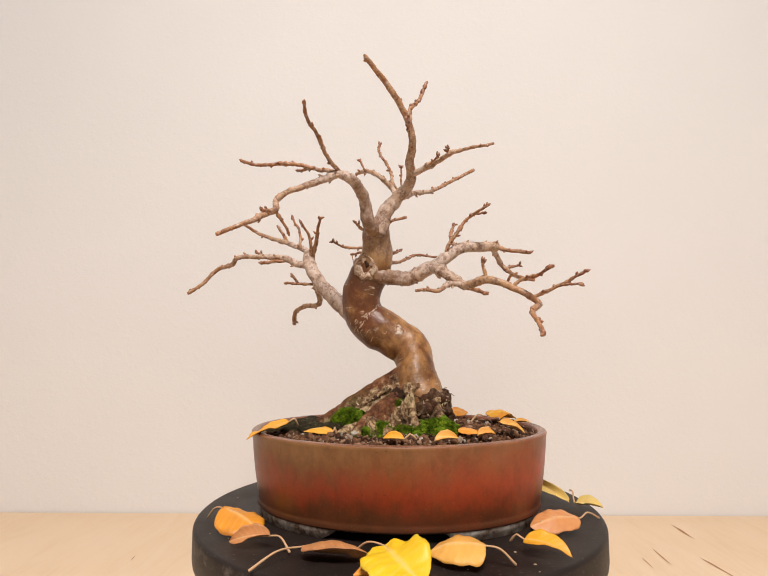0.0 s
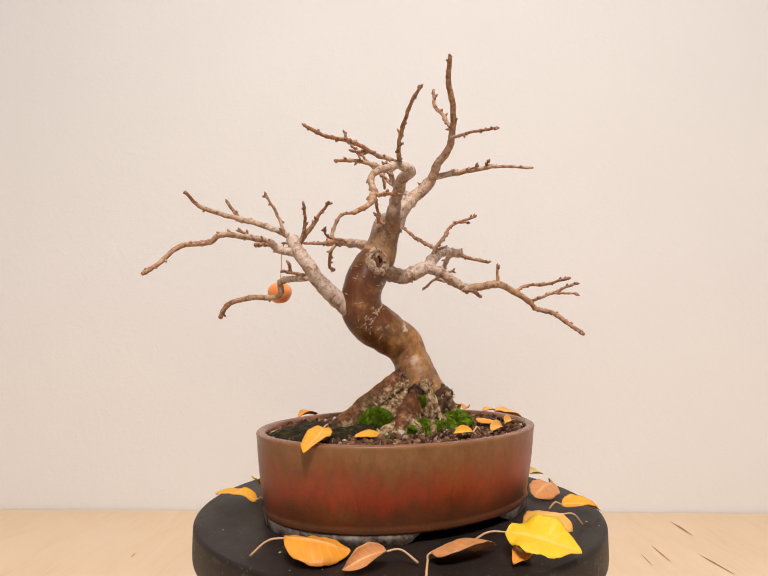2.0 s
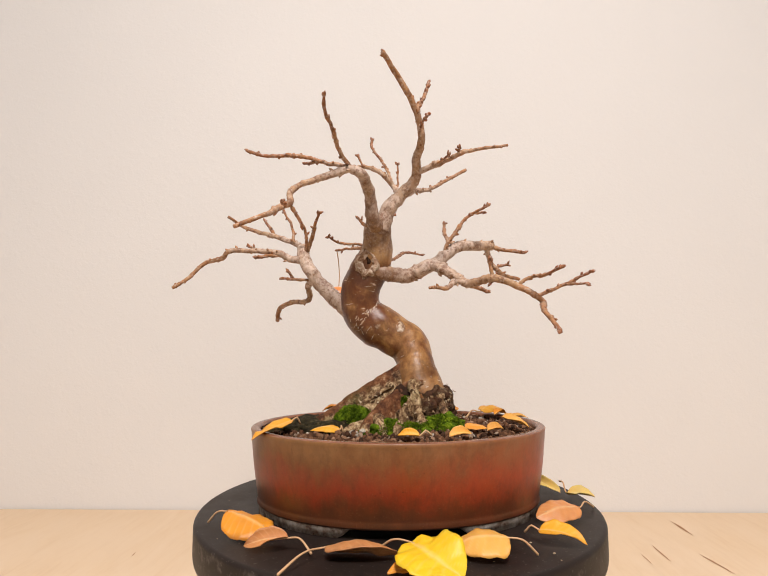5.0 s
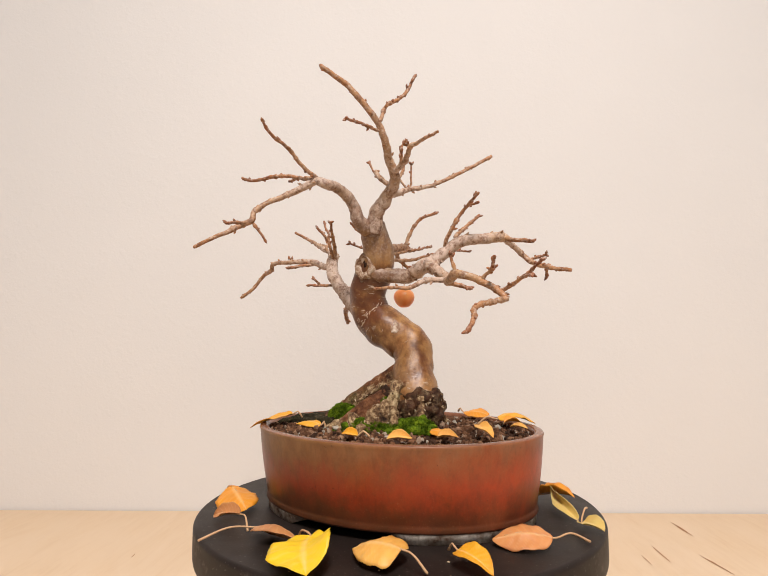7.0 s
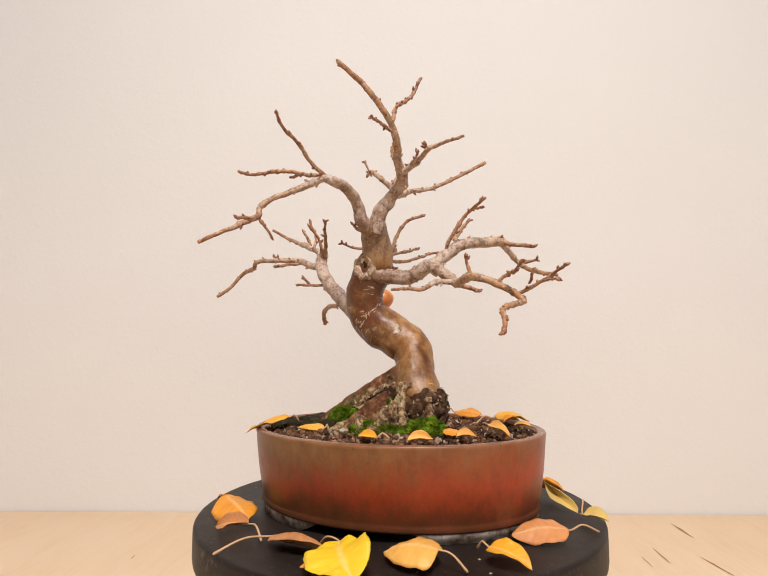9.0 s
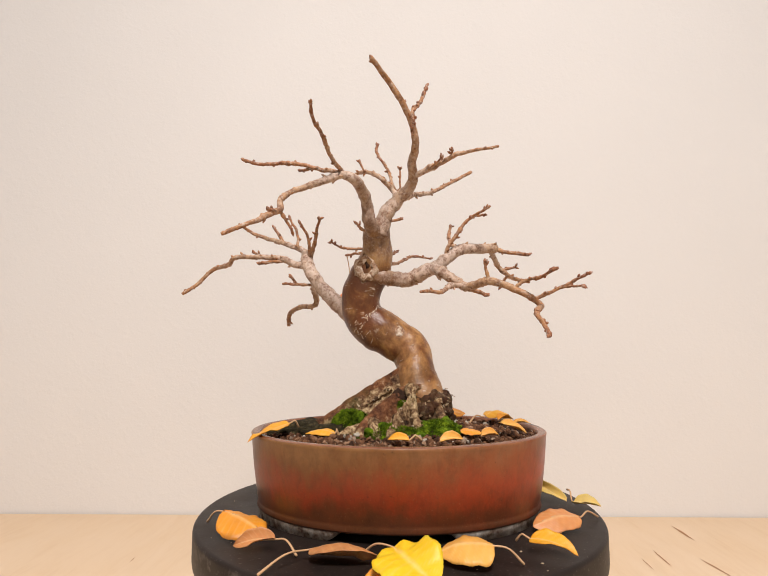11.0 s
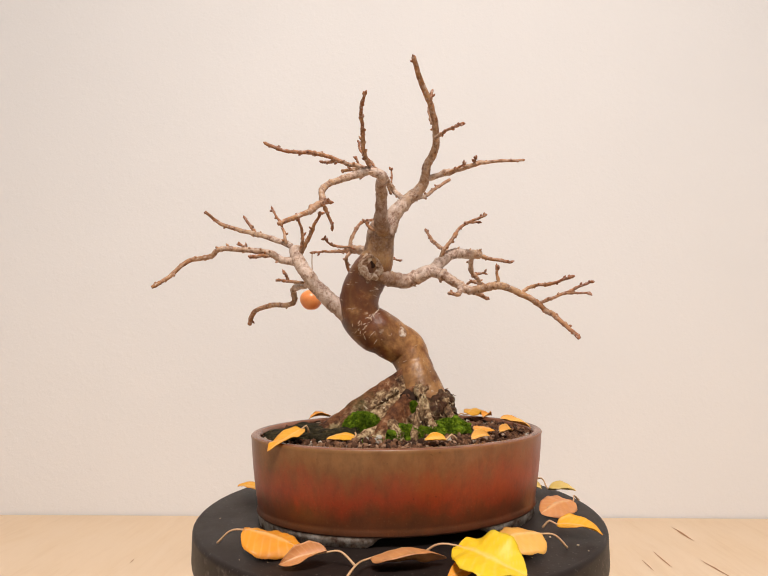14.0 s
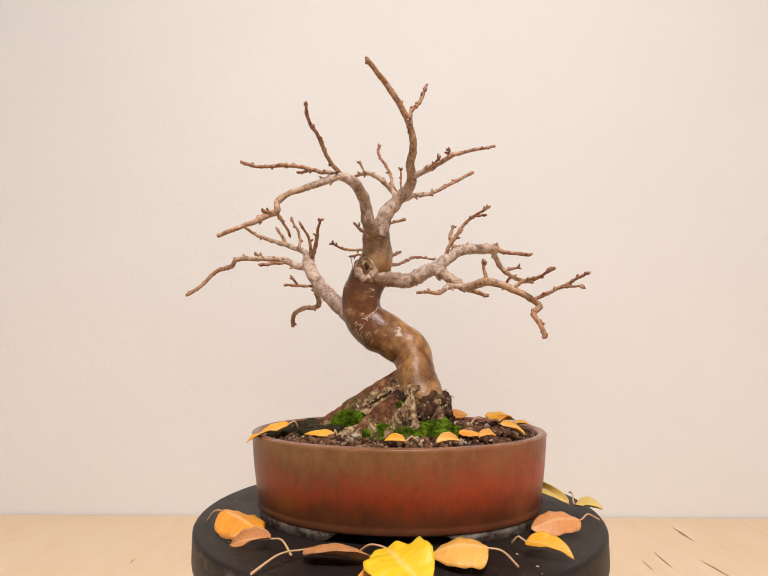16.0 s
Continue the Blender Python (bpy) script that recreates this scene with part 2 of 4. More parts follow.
def make_grit():
    n = Nodes("mixed_pumice_and_bark_grit")
    r = n.add("ShaderNodeNewGeometry").outputs["Random Per Island"]
    c = n.ramp(r, [(0.0, (0.032, 0.013, 0.006)), (0.40, (0.125, 0.053, 0.025)), (0.72, (0.245, 0.115, 0.056)), (0.92, (0.38, 0.225, 0.135)), (0.975, (0.58, 0.52, 0.43))])
    c = n.mix(n.noise(500.0, 3), c, n.mix(0.6, c, (0.03, 0.02, 0.015)))
    n.colour(c).bump(n.noise(700.0, 3), 0.5, 0.0006).gloss(0.85, 0.2)
    return n.m


def make_leaf(name, main, edge, rough=0.48):
    n = Nodes(name)
    blot = n.noise(75.0, 4, 0.6)
    fine = n.noise(420.0, 3, 0.6)
    u = n.add("ShaderNodeAttribute")
    u.attribute_name = "rim"
    vein = n.add("ShaderNodeAttribute")
    vein.attribute_name = "vein"
    c = n.mix(n.span(blot, 0.42, 0.72), main, tuple(0.55 * a + 0.45 * b for a, b in zip(main, edge)))
    c = n.mix(n.math("MULTIPLY", n.span(n.math("ADD", u.outputs["Fac"], n.math("MULTIPLY", n.math("SUBTRACT", blot, 0.5), 0.9)), 0.8, 1.15), 0.85), c, edge)
    c = n.mix(n.math("MULTIPLY", vein.outputs["Fac"], 0.35), c, (0.80, 0.62, 0.34))
    c = n.mix(n.math("MULTIPLY", n.span(fine, 0.60, 0.75), 0.25), c, edge)
    n.colour(c).bump(n.mix(0.4, vein.outputs["Fac"], fine), 0.35, 0.0005).gloss(rough, 0.4)
    n.b.inputs["Subsurface Weight"].default_value = 0.12
    n.b.inputs["Subsurface Radius"].default_value = (0.002, 0.0012, 0.0004)
    return n.m


def make_stalk():
    n = Nodes("pale_leaf_stalk")
    n.colour(n.mix(n.noise(120.0, 3), (0.62, 0.42, 0.22), (0.50, 0.27, 0.15))).gloss(0.5, 0.4)
    return n.m


def make_fruit():
    n = Nodes("orange_fruit_skin")
    f = n.noise(60.0, 4)
    c = n.ramp(f, [(0.3, (0.78, 0.22, 0.06)), (0.55, (0.86, 0.34, 0.11)), (0.8, (0.86, 0.46, 0.20))])
    speck = n.ramp(n.noise(900.0, 1), [(0.70, (0, 0, 0)), (0.76, (1, 1, 1))])
    n.colour(n.mix(n.math("MULTIPLY", speck, 0.4), c, (0.55, 0.18, 0.05))).gloss(0.33, 0.5)
    n.b.inputs["Subsurface Weight"].default_value = 0.15
    n.b.inputs["Subsurface Radius"].default_value = (0.004, 0.0015, 0.0005)
    return n.m


def make_metal():
    n = Nodes("dark_painted_metal")
    n.colour(n.mix(n.noise(90.0, 4), (0.03, 0.03, 0.032), (0.05, 0.048, 0.048))).gloss(0.45, 0.5)
    return n.m


def make_lamp_glass():
    n = Nodes("lit_opal_glass")
    n.colour((0.8, 0.78, 0.74))
    n.b.inputs["Emission Color"].default_value = (1.0, 0.93, 0.89, 1)
    n.b.inputs["Emission Strength"].default_value = 1.5
    return n.m


STONE = make_floor_grey()
PLASTER, WOOD, FLECK, DISC, GLAZE, RIMCLAY, FOOTCLAY = make_plaster(), make_table_wood(), make_knot_mark(), make_disc(), make_glaze(), make_rim_clay(), make_foot_clay()
BARK, SCAR, HOLLOW_SHADE, ROOT, MOSS, SOIL, GRIT = make_bark(), make_scar(), make_hollow_shade(), make_old_root("rough_flaking_root_bark", 0.92), make_moss(), make_soil(), make_grit()
# OLDBARK is dark bark whose low tone also paints the crevices' shade
FLAKE, BLACKMOSS, OLDBARK = make_flake(), make_black_moss(), make_old_root("old_bark_crevice_shade", 0.34)
STALK, FRUIT, METAL, OPAL = make_stalk(), make_fruit(), make_metal(), make_lamp_glass()
YELLOW = make_leaf("bright_yellow_leaf", (0.80, 0.50, 0.012), (0.62, 0.47, 0.03))
GOLD = make_leaf("golden_leaf", (0.74, 0.36, 0.018), (0.62, 0.24, 0.02))
AMBER = make_leaf("amber_orange_leaf", (0.74, 0.29, 0.020), (0.52, 0.19, 0.03))
PALE = make_leaf("pale_apricot_leaf", (0.76, 0.40, 0.085), (0.58, 0.26, 0.05))
SALMON = make_leaf("salmon_brown_leaf", (0.62, 0.26, 0.085), (0.42, 0.15, 0.06))
TAN = make_leaf("dry_tan_leaf", (0.55, 0.24, 0.085), (0.30, 0.12, 0.045))
CREAM = make_leaf("creamy_yellow_leaf", (0.66, 0.47, 0.13), (0.52, 0.40, 0.16))

# ---------------------------------------------------------------- mesh helpers


def part(name, bm, material, parent=None, label="", smooth=True):
    """Links a bmesh as one mesh object, under a thing or a part."""
    me = bpy.data.meshes.new(name)
    bm.to_mesh(me)
    bm.free()
    me.materials.append(material)
    if smooth:
        me.polygons.foreach_set("use_smooth", [True] * len(me.polygons))
    ob = new(name, me)
    if parent is not None:
        ob.parent = parent
    if label:
        ob["label"] = label
    return ob


def box(bm, lo, hi, bevel=0.0):
    r = bmesh.ops.create_cube(bm, size=1)
    for v in r["verts"]:
        v.co = Vector([lo[k] if v.co[k] < 0 else hi[k] for k in range(3)])
    if bevel:
        es = list({e for v in r["verts"] for e in v.link_edges})
        bmesh.ops.bevel(bm, geom=es, offset=bevel, segments=3, affect="EDGES", profile=0.6)


def lathe(bm, profile, n=64, sx=1.0, sy=1.0):
    """Turns (radius, height) pairs about z; closes the ends that reach radius 0."""
    rings = []
    for r, z in profile:
        if r <= 1e-6:
            rings.append([bm.verts.new((0, 0, z))])
        else:
            rings.append([bm.verts.new((r * sx * math.cos(2 * math.pi * k / n), r * sy * math.sin(2 * math.pi * k / n), z)) for k in range(n)])
    for a, b in zip(rings, rings[1:]):
        for k in range(n):
            j = (k + 1) % n
            f = [a[k % len(a)], a[j % len(a)], b[j % len(b)], b[k % len(b)]]
            u = list(dict.fromkeys(f))
            if len(u) > 2:
                bm.faces.new(u)
    return rings


def spline(pts, step):
    """A smooth line through the points, cut in pieces of about that step. Gives (place, share of the length)."""
    pts = [Vector(p) for p in pts]
    ext = [pts[0] * 2 - pts[1], *pts, pts[-1] * 2 - pts[-2]]
    out = []
    for k in range(len(pts) - 1):
        p0, p1, p2, p3 = ext[k:k + 4]
        n = max(2, int((p2 - p1).length / step))
        for j in range(n):
            u = j / n
            out.append(((2 * p1 + (p2 - p0) * u + (2 * p0 - 5 * p1 + 4 * p2 - p3) * u * u + (3 * p1 - p0 - 3 * p2 + p3) * u ** 3) * 0.5, k + u))
    out.append((pts[-1], len(pts) - 1.0))
    return out


def tube(bm, line, radii, sides, wob=0.0, freq=120.0, ages=None, cut=False):
    """A limb along the line. radii and ages: one for each place. cut: a sawn end in place of a tip."""
    lay = bm.verts.layers.float.get("age") or bm.verts.layers.float.new("age")
    rings, up = [], None
    for k, (p, _) in enumerate(line):
        d = (line[min(k + 1, len(line) - 1)][0] - line[max(k - 1, 0)][0]).normalized()
        if up is None:
            up = d.orthogonal().normalized()
        up = (up - d * up.dot(d)).normalized()
        side = d.cross(up)
        ring = []
        for j in range(sides):
            a = 2 * math.pi * j / sides
            w = up * math.cos(a) + side * math.sin(a)
            q = p + w * radii[k]
            q += w * radii[k] * wob * noise.fractal(q * freq, 1.0, 2.0, 3)
            v = bm.verts.new(q)
            v[lay] = ages[k] if ages else 0.0
            ring.append(v)
        rings.append(ring)
    for a, b in zip(rings, rings[1:]):
        for j in range(sides):
            i = (j + 1) % sides
            bm.faces.new((a[j], a[i], b[i], b[j]))
    for end, k in ((rings[0], 0), (rings[-1], -1)):
        p = line[k][0]
        d = (line[-1][0] - line[-2][0]).normalized() if k else (line[0][0] - line[1][0]).normalized()
        tip = bm.verts.new(p + d * radii[k] * (0.15 if cut or k == 0 else 0.8))
        tip[lay] = ages[k] if ages else 0.0
        for j in range(sides):
            i = (j + 1) % sides
            bm.faces.new((end[j], end[i], tip) if k else (end[i], end[j], tip))
    return rings


def lump(bm, centre, size, rough=0.2, freq=60.0, cuts=2, seed=0.0, age=0.0):
    """An uneven rounded clod."""
    r = bmesh.ops.create_icosphere(bm, subdivisions=cuts, radius=1)
    for v in r["verts"]:
        d = v.co.copy()
        q = Vector((d.x * size[0], d.y * size[1], d.z * size[2]))
        k = 1 + rough * noise.fractal((q + Vector((seed, seed * 1.7, 0))) * freq, 1.0, 2.0, 4)
        v.co = Vector(centre) + q * k
    return r["verts"]


def mm(text):
    return [tuple(float(v) / 1000 for v in p.split(",")) for p in text.split()]


AXIS = (0, 0, TOP)        # the turntable's axis, at the height of its upper face
turning = []              # all that goes round with the turntable


def thing(name, label, category, group=""):
    ob = new(name)
    ob.location = AXIS
    ob.empty_display_size = 0.02
    tagged(ob, label, category, group)
    turning.append(ob)
    return ob


# ---------------------------------------------------------------- room
WALL_Y = 0.3365


def wall(name, lo, hi, label):
    bm = bmesh.new()
    box(bm, lo, hi)
    return tagged(part(name, bm, PLASTER, smooth=False), label, "wall", kind="structure")


wall("wall_back", (-2.2, WALL_Y, 0), (2.2, WALL_Y + 0.12, 2.5), "off-white painted plaster wall behind the wooden table")
# unseen side and front walls and ceiling, added to bounce the lamp's light
wall("wall_left", (-2.32, -2.8, 0), (-2.2, WALL_Y + 0.12, 2.5), "off-white painted plaster side wall of the room")
wall("wall_right", (2.2, -2.8, 0), (2.32, WALL_Y + 0.12, 2.5), "off-white painted plaster side wall of the room")
wall("wall_front", (-2.32, -2.92, 0), (2.32, -2.8, 2.5), "off-white painted plaster wall of the room")
bm = bmesh.new()
box(bm, (-2.32, -2.92, 2.5), (2.32, WALL_Y + 0.12, 2.62))
tagged(part("ceiling", bm, PLASTER, smooth=False), "flat off-white painted plaster ceiling of the room", "ceiling", kind="structure")
# unseen floor, its grey kept dark so little light bounces up
bm = bmesh.new()
box(bm, (-2.32, -2.92, -0.1), (2.32, WALL_Y + 0.12, 0))
tagged(part("floor", bm, STONE, smooth=False), "plain grey floor under the table", "floor", kind="structure")

lamp = tagged(new("ceiling_lamp"), "round opal glass ceiling lamp, switched on", "lamp")
lamp.location = (0.08, -1.06, 2.5)
bm = bmesh.new()
lathe(bm, [(0, 0), (0.20, 0), (0.21, -0.02), (0.20, -0.035), (0, -0.035)], 48)
part("base_plate", bm, METAL, lamp)
bm = bmesh.new()
lathe(bm, [(0.27, -0.03), (0.285, -0.06), (0.27, -0.10), (0.20, -0.115), (0, -0.12)], 48)
part("shade", bm, OPAL, lamp, "lit opal glass shade")

# ---------------------------------------------------------------- table
table = tagged(new("table"), "pale wooden table top with brown grain flecks", "table")
table.location = (0, 0, 0)
bm = bmesh.new()
box(bm, (-1.0, WALL_Y - 0.80, TABLE - 0.04), (1.0, WALL_Y - 0.002, TABLE), 0.003)
part("tabletop", bm, WOOD, table, smooth=False)
for x in (-0.92, 0.92):
    for y in (WALL_Y - 0.74, WALL_Y - 0.08):
        bm = bmesh.new()
        box(bm, (x - 0.03, y - 0.03, 0), (x + 0.03, y + 0.03, TABLE - 0.04), 0.003)
        part("leg", bm, WOOD, table, smooth=False)
FLECKS = [((0.3508, 0.2950, 0), (0.3512, 0.2420, 0), 0.0016), ((0.2875, 0.2100, 0), (0.2860, 0.1640, 0), 0.0009), ((0.3270, 0.1850, 0), (0.3340, 0.1330, 0), 0.0012),
          ((0.2640, 0.1850, 0), (0.2630, 0.1550, 0), 0.0006), ((-0.2900, 0.1780, 0), (-0.2890, 0.1660, 0), 0.0006)]
FLECK_RNG = random.Random(8)
for at, to, w in FLECKS:
    bm = bmesh.new()
    a, b = Vector(at), Vector(to)
    side = (b - a).cross(Vector((0, 0, 1))).normalized()
    left, right = [], []
    for k in range(9):
        u = k / 8
        h = w * (math.sin(math.pi * u) ** 0.7 + 0.05) * FLECK_RNG.uniform(0.7, 1.2)
        p = a.lerp(b, u) + side * FLECK_RNG.uniform(-0.3, 0.3) * w
        left.append(bm.verts.new(p + side * h + Vector((0, 0, TABLE + 0.0004))))
        right.append(bm.verts.new(p - side * h + Vector((0, 0, TABLE + 0.0004))))
    for k in range(8):
        bm.faces.new((left[k], right[k], right[k + 1], left[k + 1]))
    part("grain_fleck", bm, FLECK, table, "reddish brown grain fleck", smooth=False)

# ---------------------------------------------------------------- turntable
turntable = thing("turntable", "round charcoal turntable plate on a low pedestal", "turntable")
bm = bmesh.new()
R = 0.1520
prof = [(0, 0), (0.10, 0), (R - 0.003, 0)]
prof += [(R - 0.003 + 0.003 * math.sin(a), -0.003 + 0.003 * math.cos(a)) for a in [k * math.pi / 12 for k in range(1, 7)]]
prof += [(R, -0.020)] + [(R - 0.005 + 0.005 * math.cos(a), -0.021 - 0.005 * math.sin(a)) for a in [k * math.pi / 8 for k in range(1, 5)]] + [(0.03, -0.026), (0, -0.026)]
lathe(bm, prof, 128)
part("plate", bm, DISC, turntable)
bm = bmesh.new()
lathe(bm, [(0, -0.026), (0.035, -0.026), (0.028, -0.035), (0.026, -0.075), (0.034, -0.085), (0.078, -0.093), (0.085, -0.099), (0.085, -0.105), (0, -0.105)], 64)
part("pedestal", bm, METAL, turntable)

# ---------------------------------------------------------------- pot
POT = pose(-0.0005, -0.0045, 0, 0, 0, -4.0)
RIM_A, RIM_B, RIM_Z = 0.1135, 0.0900, 0.0620
FOOT_A, FOOT_B = 0.1068, 0.0805


def oval(s, grow, z, n=160):
    """Points of the pot's oval at the share s from foot (0) to rim (1), moved out by grow."""
    a, b = FOOT_A + (RIM_A - FOOT_A) * s + grow, FOOT_B + (RIM_B - FOOT_B) * s + grow
    return [POT @ Vector((a * math.cos(2 * math.pi * k / n), b * math.sin(2 * math.pi * k / n), z)) for k in range(n)]


def skin(bm, rows):
    rings = [[bm.verts.new(p) for p in r] for r in rows]
    n = len(rings[0])
    for a, b in zip(rings, rings[1:]):
        for k in range(n):
            bm.faces.new((a[k], a[(k + 1) % n], b[(k + 1) % n], b[k]))
    return rings


pot = thing("bonsai_pot", "oval pot with mottled red-brown glaze and chalky foot", "flower pot")
N = 160
bm = bmesh.new()
rows = [oval(0, -0.0035, 0.0060), oval(0.02, 0.0002, 0.0066), oval(0.06, 0.0010, 0.0082), oval(0.09, -0.0002, 0.0106), oval(0.12, 0.0, 0.0128)]
for k in range(1, 12):
    s = 0.12 + 0.80 * k / 11
    rows.append(oval(s, 0.0006 * math.sin(math.pi * k / 11), 0.0128 + 0.0462 * k / 11))
rows += [oval(0.97, 0.0001, 0.0605), oval(0.985, -0.0006, 0.0614)]
skin(bm, rows)
part("body", bm, GLAZE, pot)
bm = bmesh.new()
rings = skin(bm, [oval(0.985, -0.0006, 0.0614), oval(1.0, -0.0018, 0.0620), oval(1.0, -0.0050, 0.0621), oval(1.0, -0.0066, 0.0612), oval(1.0, -0.0072, 0.0590), oval(1.0, -0.0085, 0.0480)])
part("rim", bm, RIMCLAY, pot, "worn pinkish rim")
bm = bmesh.new()
to, ti = oval(0, 0.0001, 0.0068), oval(0, -0.013, 0.0068)
fo, fi = oval(0, -0.0006, 0.0002), oval(0, -0.012, 0.0002)
cut = []
for k in range(N):
    d = 0.0
    p = (2 * math.pi * k / N) % (2 * math.pi)
    for c in (math.pi * 1.5, math.pi * 0.5):
        e = 0.40 - abs(p - c)
        if e > 0:
            d = min(1.0, e / 0.06) ** 0.6
    cut.append(0.0064 * d)
rows = [to, [Vector((q.x, q.y, q.z + c)) for q, c in zip(fo, cut)], [Vector((q.x, q.y, q.z + c)) for q, c in zip(fi, cut)], ti]
rings = skin(bm, rows)
part("foot_ring", bm, FOOTCLAY, pot, "chalky unglazed foot with arched cut-outs")
bm = bmesh.new()
skin(bm, [oval(0, -0.0125, 0.0066), oval(0, -0.05, 0.0064), oval(0, -0.075, 0.0064)])
part("underside", bm, FOOTCLAY, pot)

# ---------------------------------------------------------------- soil

def soil_height(x, y):
    d = math.hypot(x - 0.005, (y + 0.004) * 1.1)
    return 0.0578 + 0.010 * math.exp(-(d / 0.050) ** 2) + 0.0015 * noise.noise(Vector((x * 60, y * 60, 0)))


soil = thing("soil", "dark damp soil with bark bits and pumice grit in the pot", "soil")
bm = bmesh.new()
rows = []
for f in (1.0, 0.96, 0.88, 0.78, 0.66, 0.53, 0.40, 0.27, 0.14, 0.04):
    row = []
    for k in range(96):
        a = 2 * math.pi * k / 96
        p = POT @ Vector(((RIM_A - 0.0085) * f * math.cos(a), (RIM_B - 0.0085) * f * math.sin(a), 0))
        row.append(Vector((p.x, p.y, soil_height(p.x, p.y) - (0.001 if f == 1 else 0))))
    rows.append(row)
rings = skin(bm, rows)
bm.faces.new(rings[-1])
part("soil_bed", bm, SOIL, soil)
rng = random.Random(5)
base = bmesh.new()
bmesh.ops.create_icosphere(base, subdivisions=1, radius=1)
bv, bf = [v.co.copy() for v in base.verts], [[v.index for v in f.verts] for f in base.faces]
base.free()
verts, faces = [], []
for k in range(4600):
    a, f = rng.uniform(0, 2 * math.pi), math.sqrt(rng.random())
    p = POT @ Vector(((RIM_A - 0.0095) * f * math.cos(a), (RIM_B - 0.0095) * f * math.sin(a), 0))
    s = rng.choice((0.0007, 0.0009, 0.0011, 0.0013, 0.0015, 0.0018, 0.0024))
    turn = Euler([rng.uniform(0, 6) for _ in range(3)]).to_matrix()
    sc = Vector((s * rng.uniform(0.8, 1.6), s * rng.uniform(0.7, 1.2), s * rng.uniform(0.6, 1.0)))
    at = Vector((p.x, p.y, soil_height(p.x, p.y) + s * rng.uniform(-0.1, 0.6)))
    i0 = len(verts)
    for v in bv:
        j = 1 + rng.uniform(-0.22, 0.22)
        verts.append(at + turn @ Vector((v.x * sc.x * j, v.y * sc.y * j, v.z * sc.z * j)))
    faces += [[i0 + i for i in q] for q in bf]
me = bpy.data.meshes.new("grit")
me.from_pydata(verts, [], faces)
me.materials.append(GRIT)
grit = new("grit", me)
grit.parent = soil
tagged(grit, "loose bark bits and pumice grit", kind="stuff")

# ---------------------------------------------------------------- the tree
tree = thing("bonsai_tree", "leafless bonsai tree with curved brown trunk and pale branches", "bonsai tree")
TRUNK = mm("24,-12,58 22,-10,72 19,-9,87 15,-4,101 14,1,111 9,5,123 -4,7,132 -16,8,139 -27,10,149 -30,7,165 -24,5,183 -17,0,197 -17,-7,213 -16,-12,222")
TRUNK_R = [17, 17.2, 17.0, 16.0, 15.2, 16.3, 17.3, 17.2, 16.2, 15.4, 15.4, 13.2, 11.4, 9.4]
line = spline(TRUNK, 0.002)
radii = [0.001 * float(np.interp(u, range(len(TRUNK_R)), TRUNK_R)) for _, u in line]
# bark zones, with the lit bend's gold and shaded dark red painted in
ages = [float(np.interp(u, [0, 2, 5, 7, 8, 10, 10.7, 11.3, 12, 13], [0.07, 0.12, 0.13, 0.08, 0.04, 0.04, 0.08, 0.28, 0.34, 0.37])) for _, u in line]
bm = bmesh.new()
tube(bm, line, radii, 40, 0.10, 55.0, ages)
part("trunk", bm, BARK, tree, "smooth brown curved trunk")

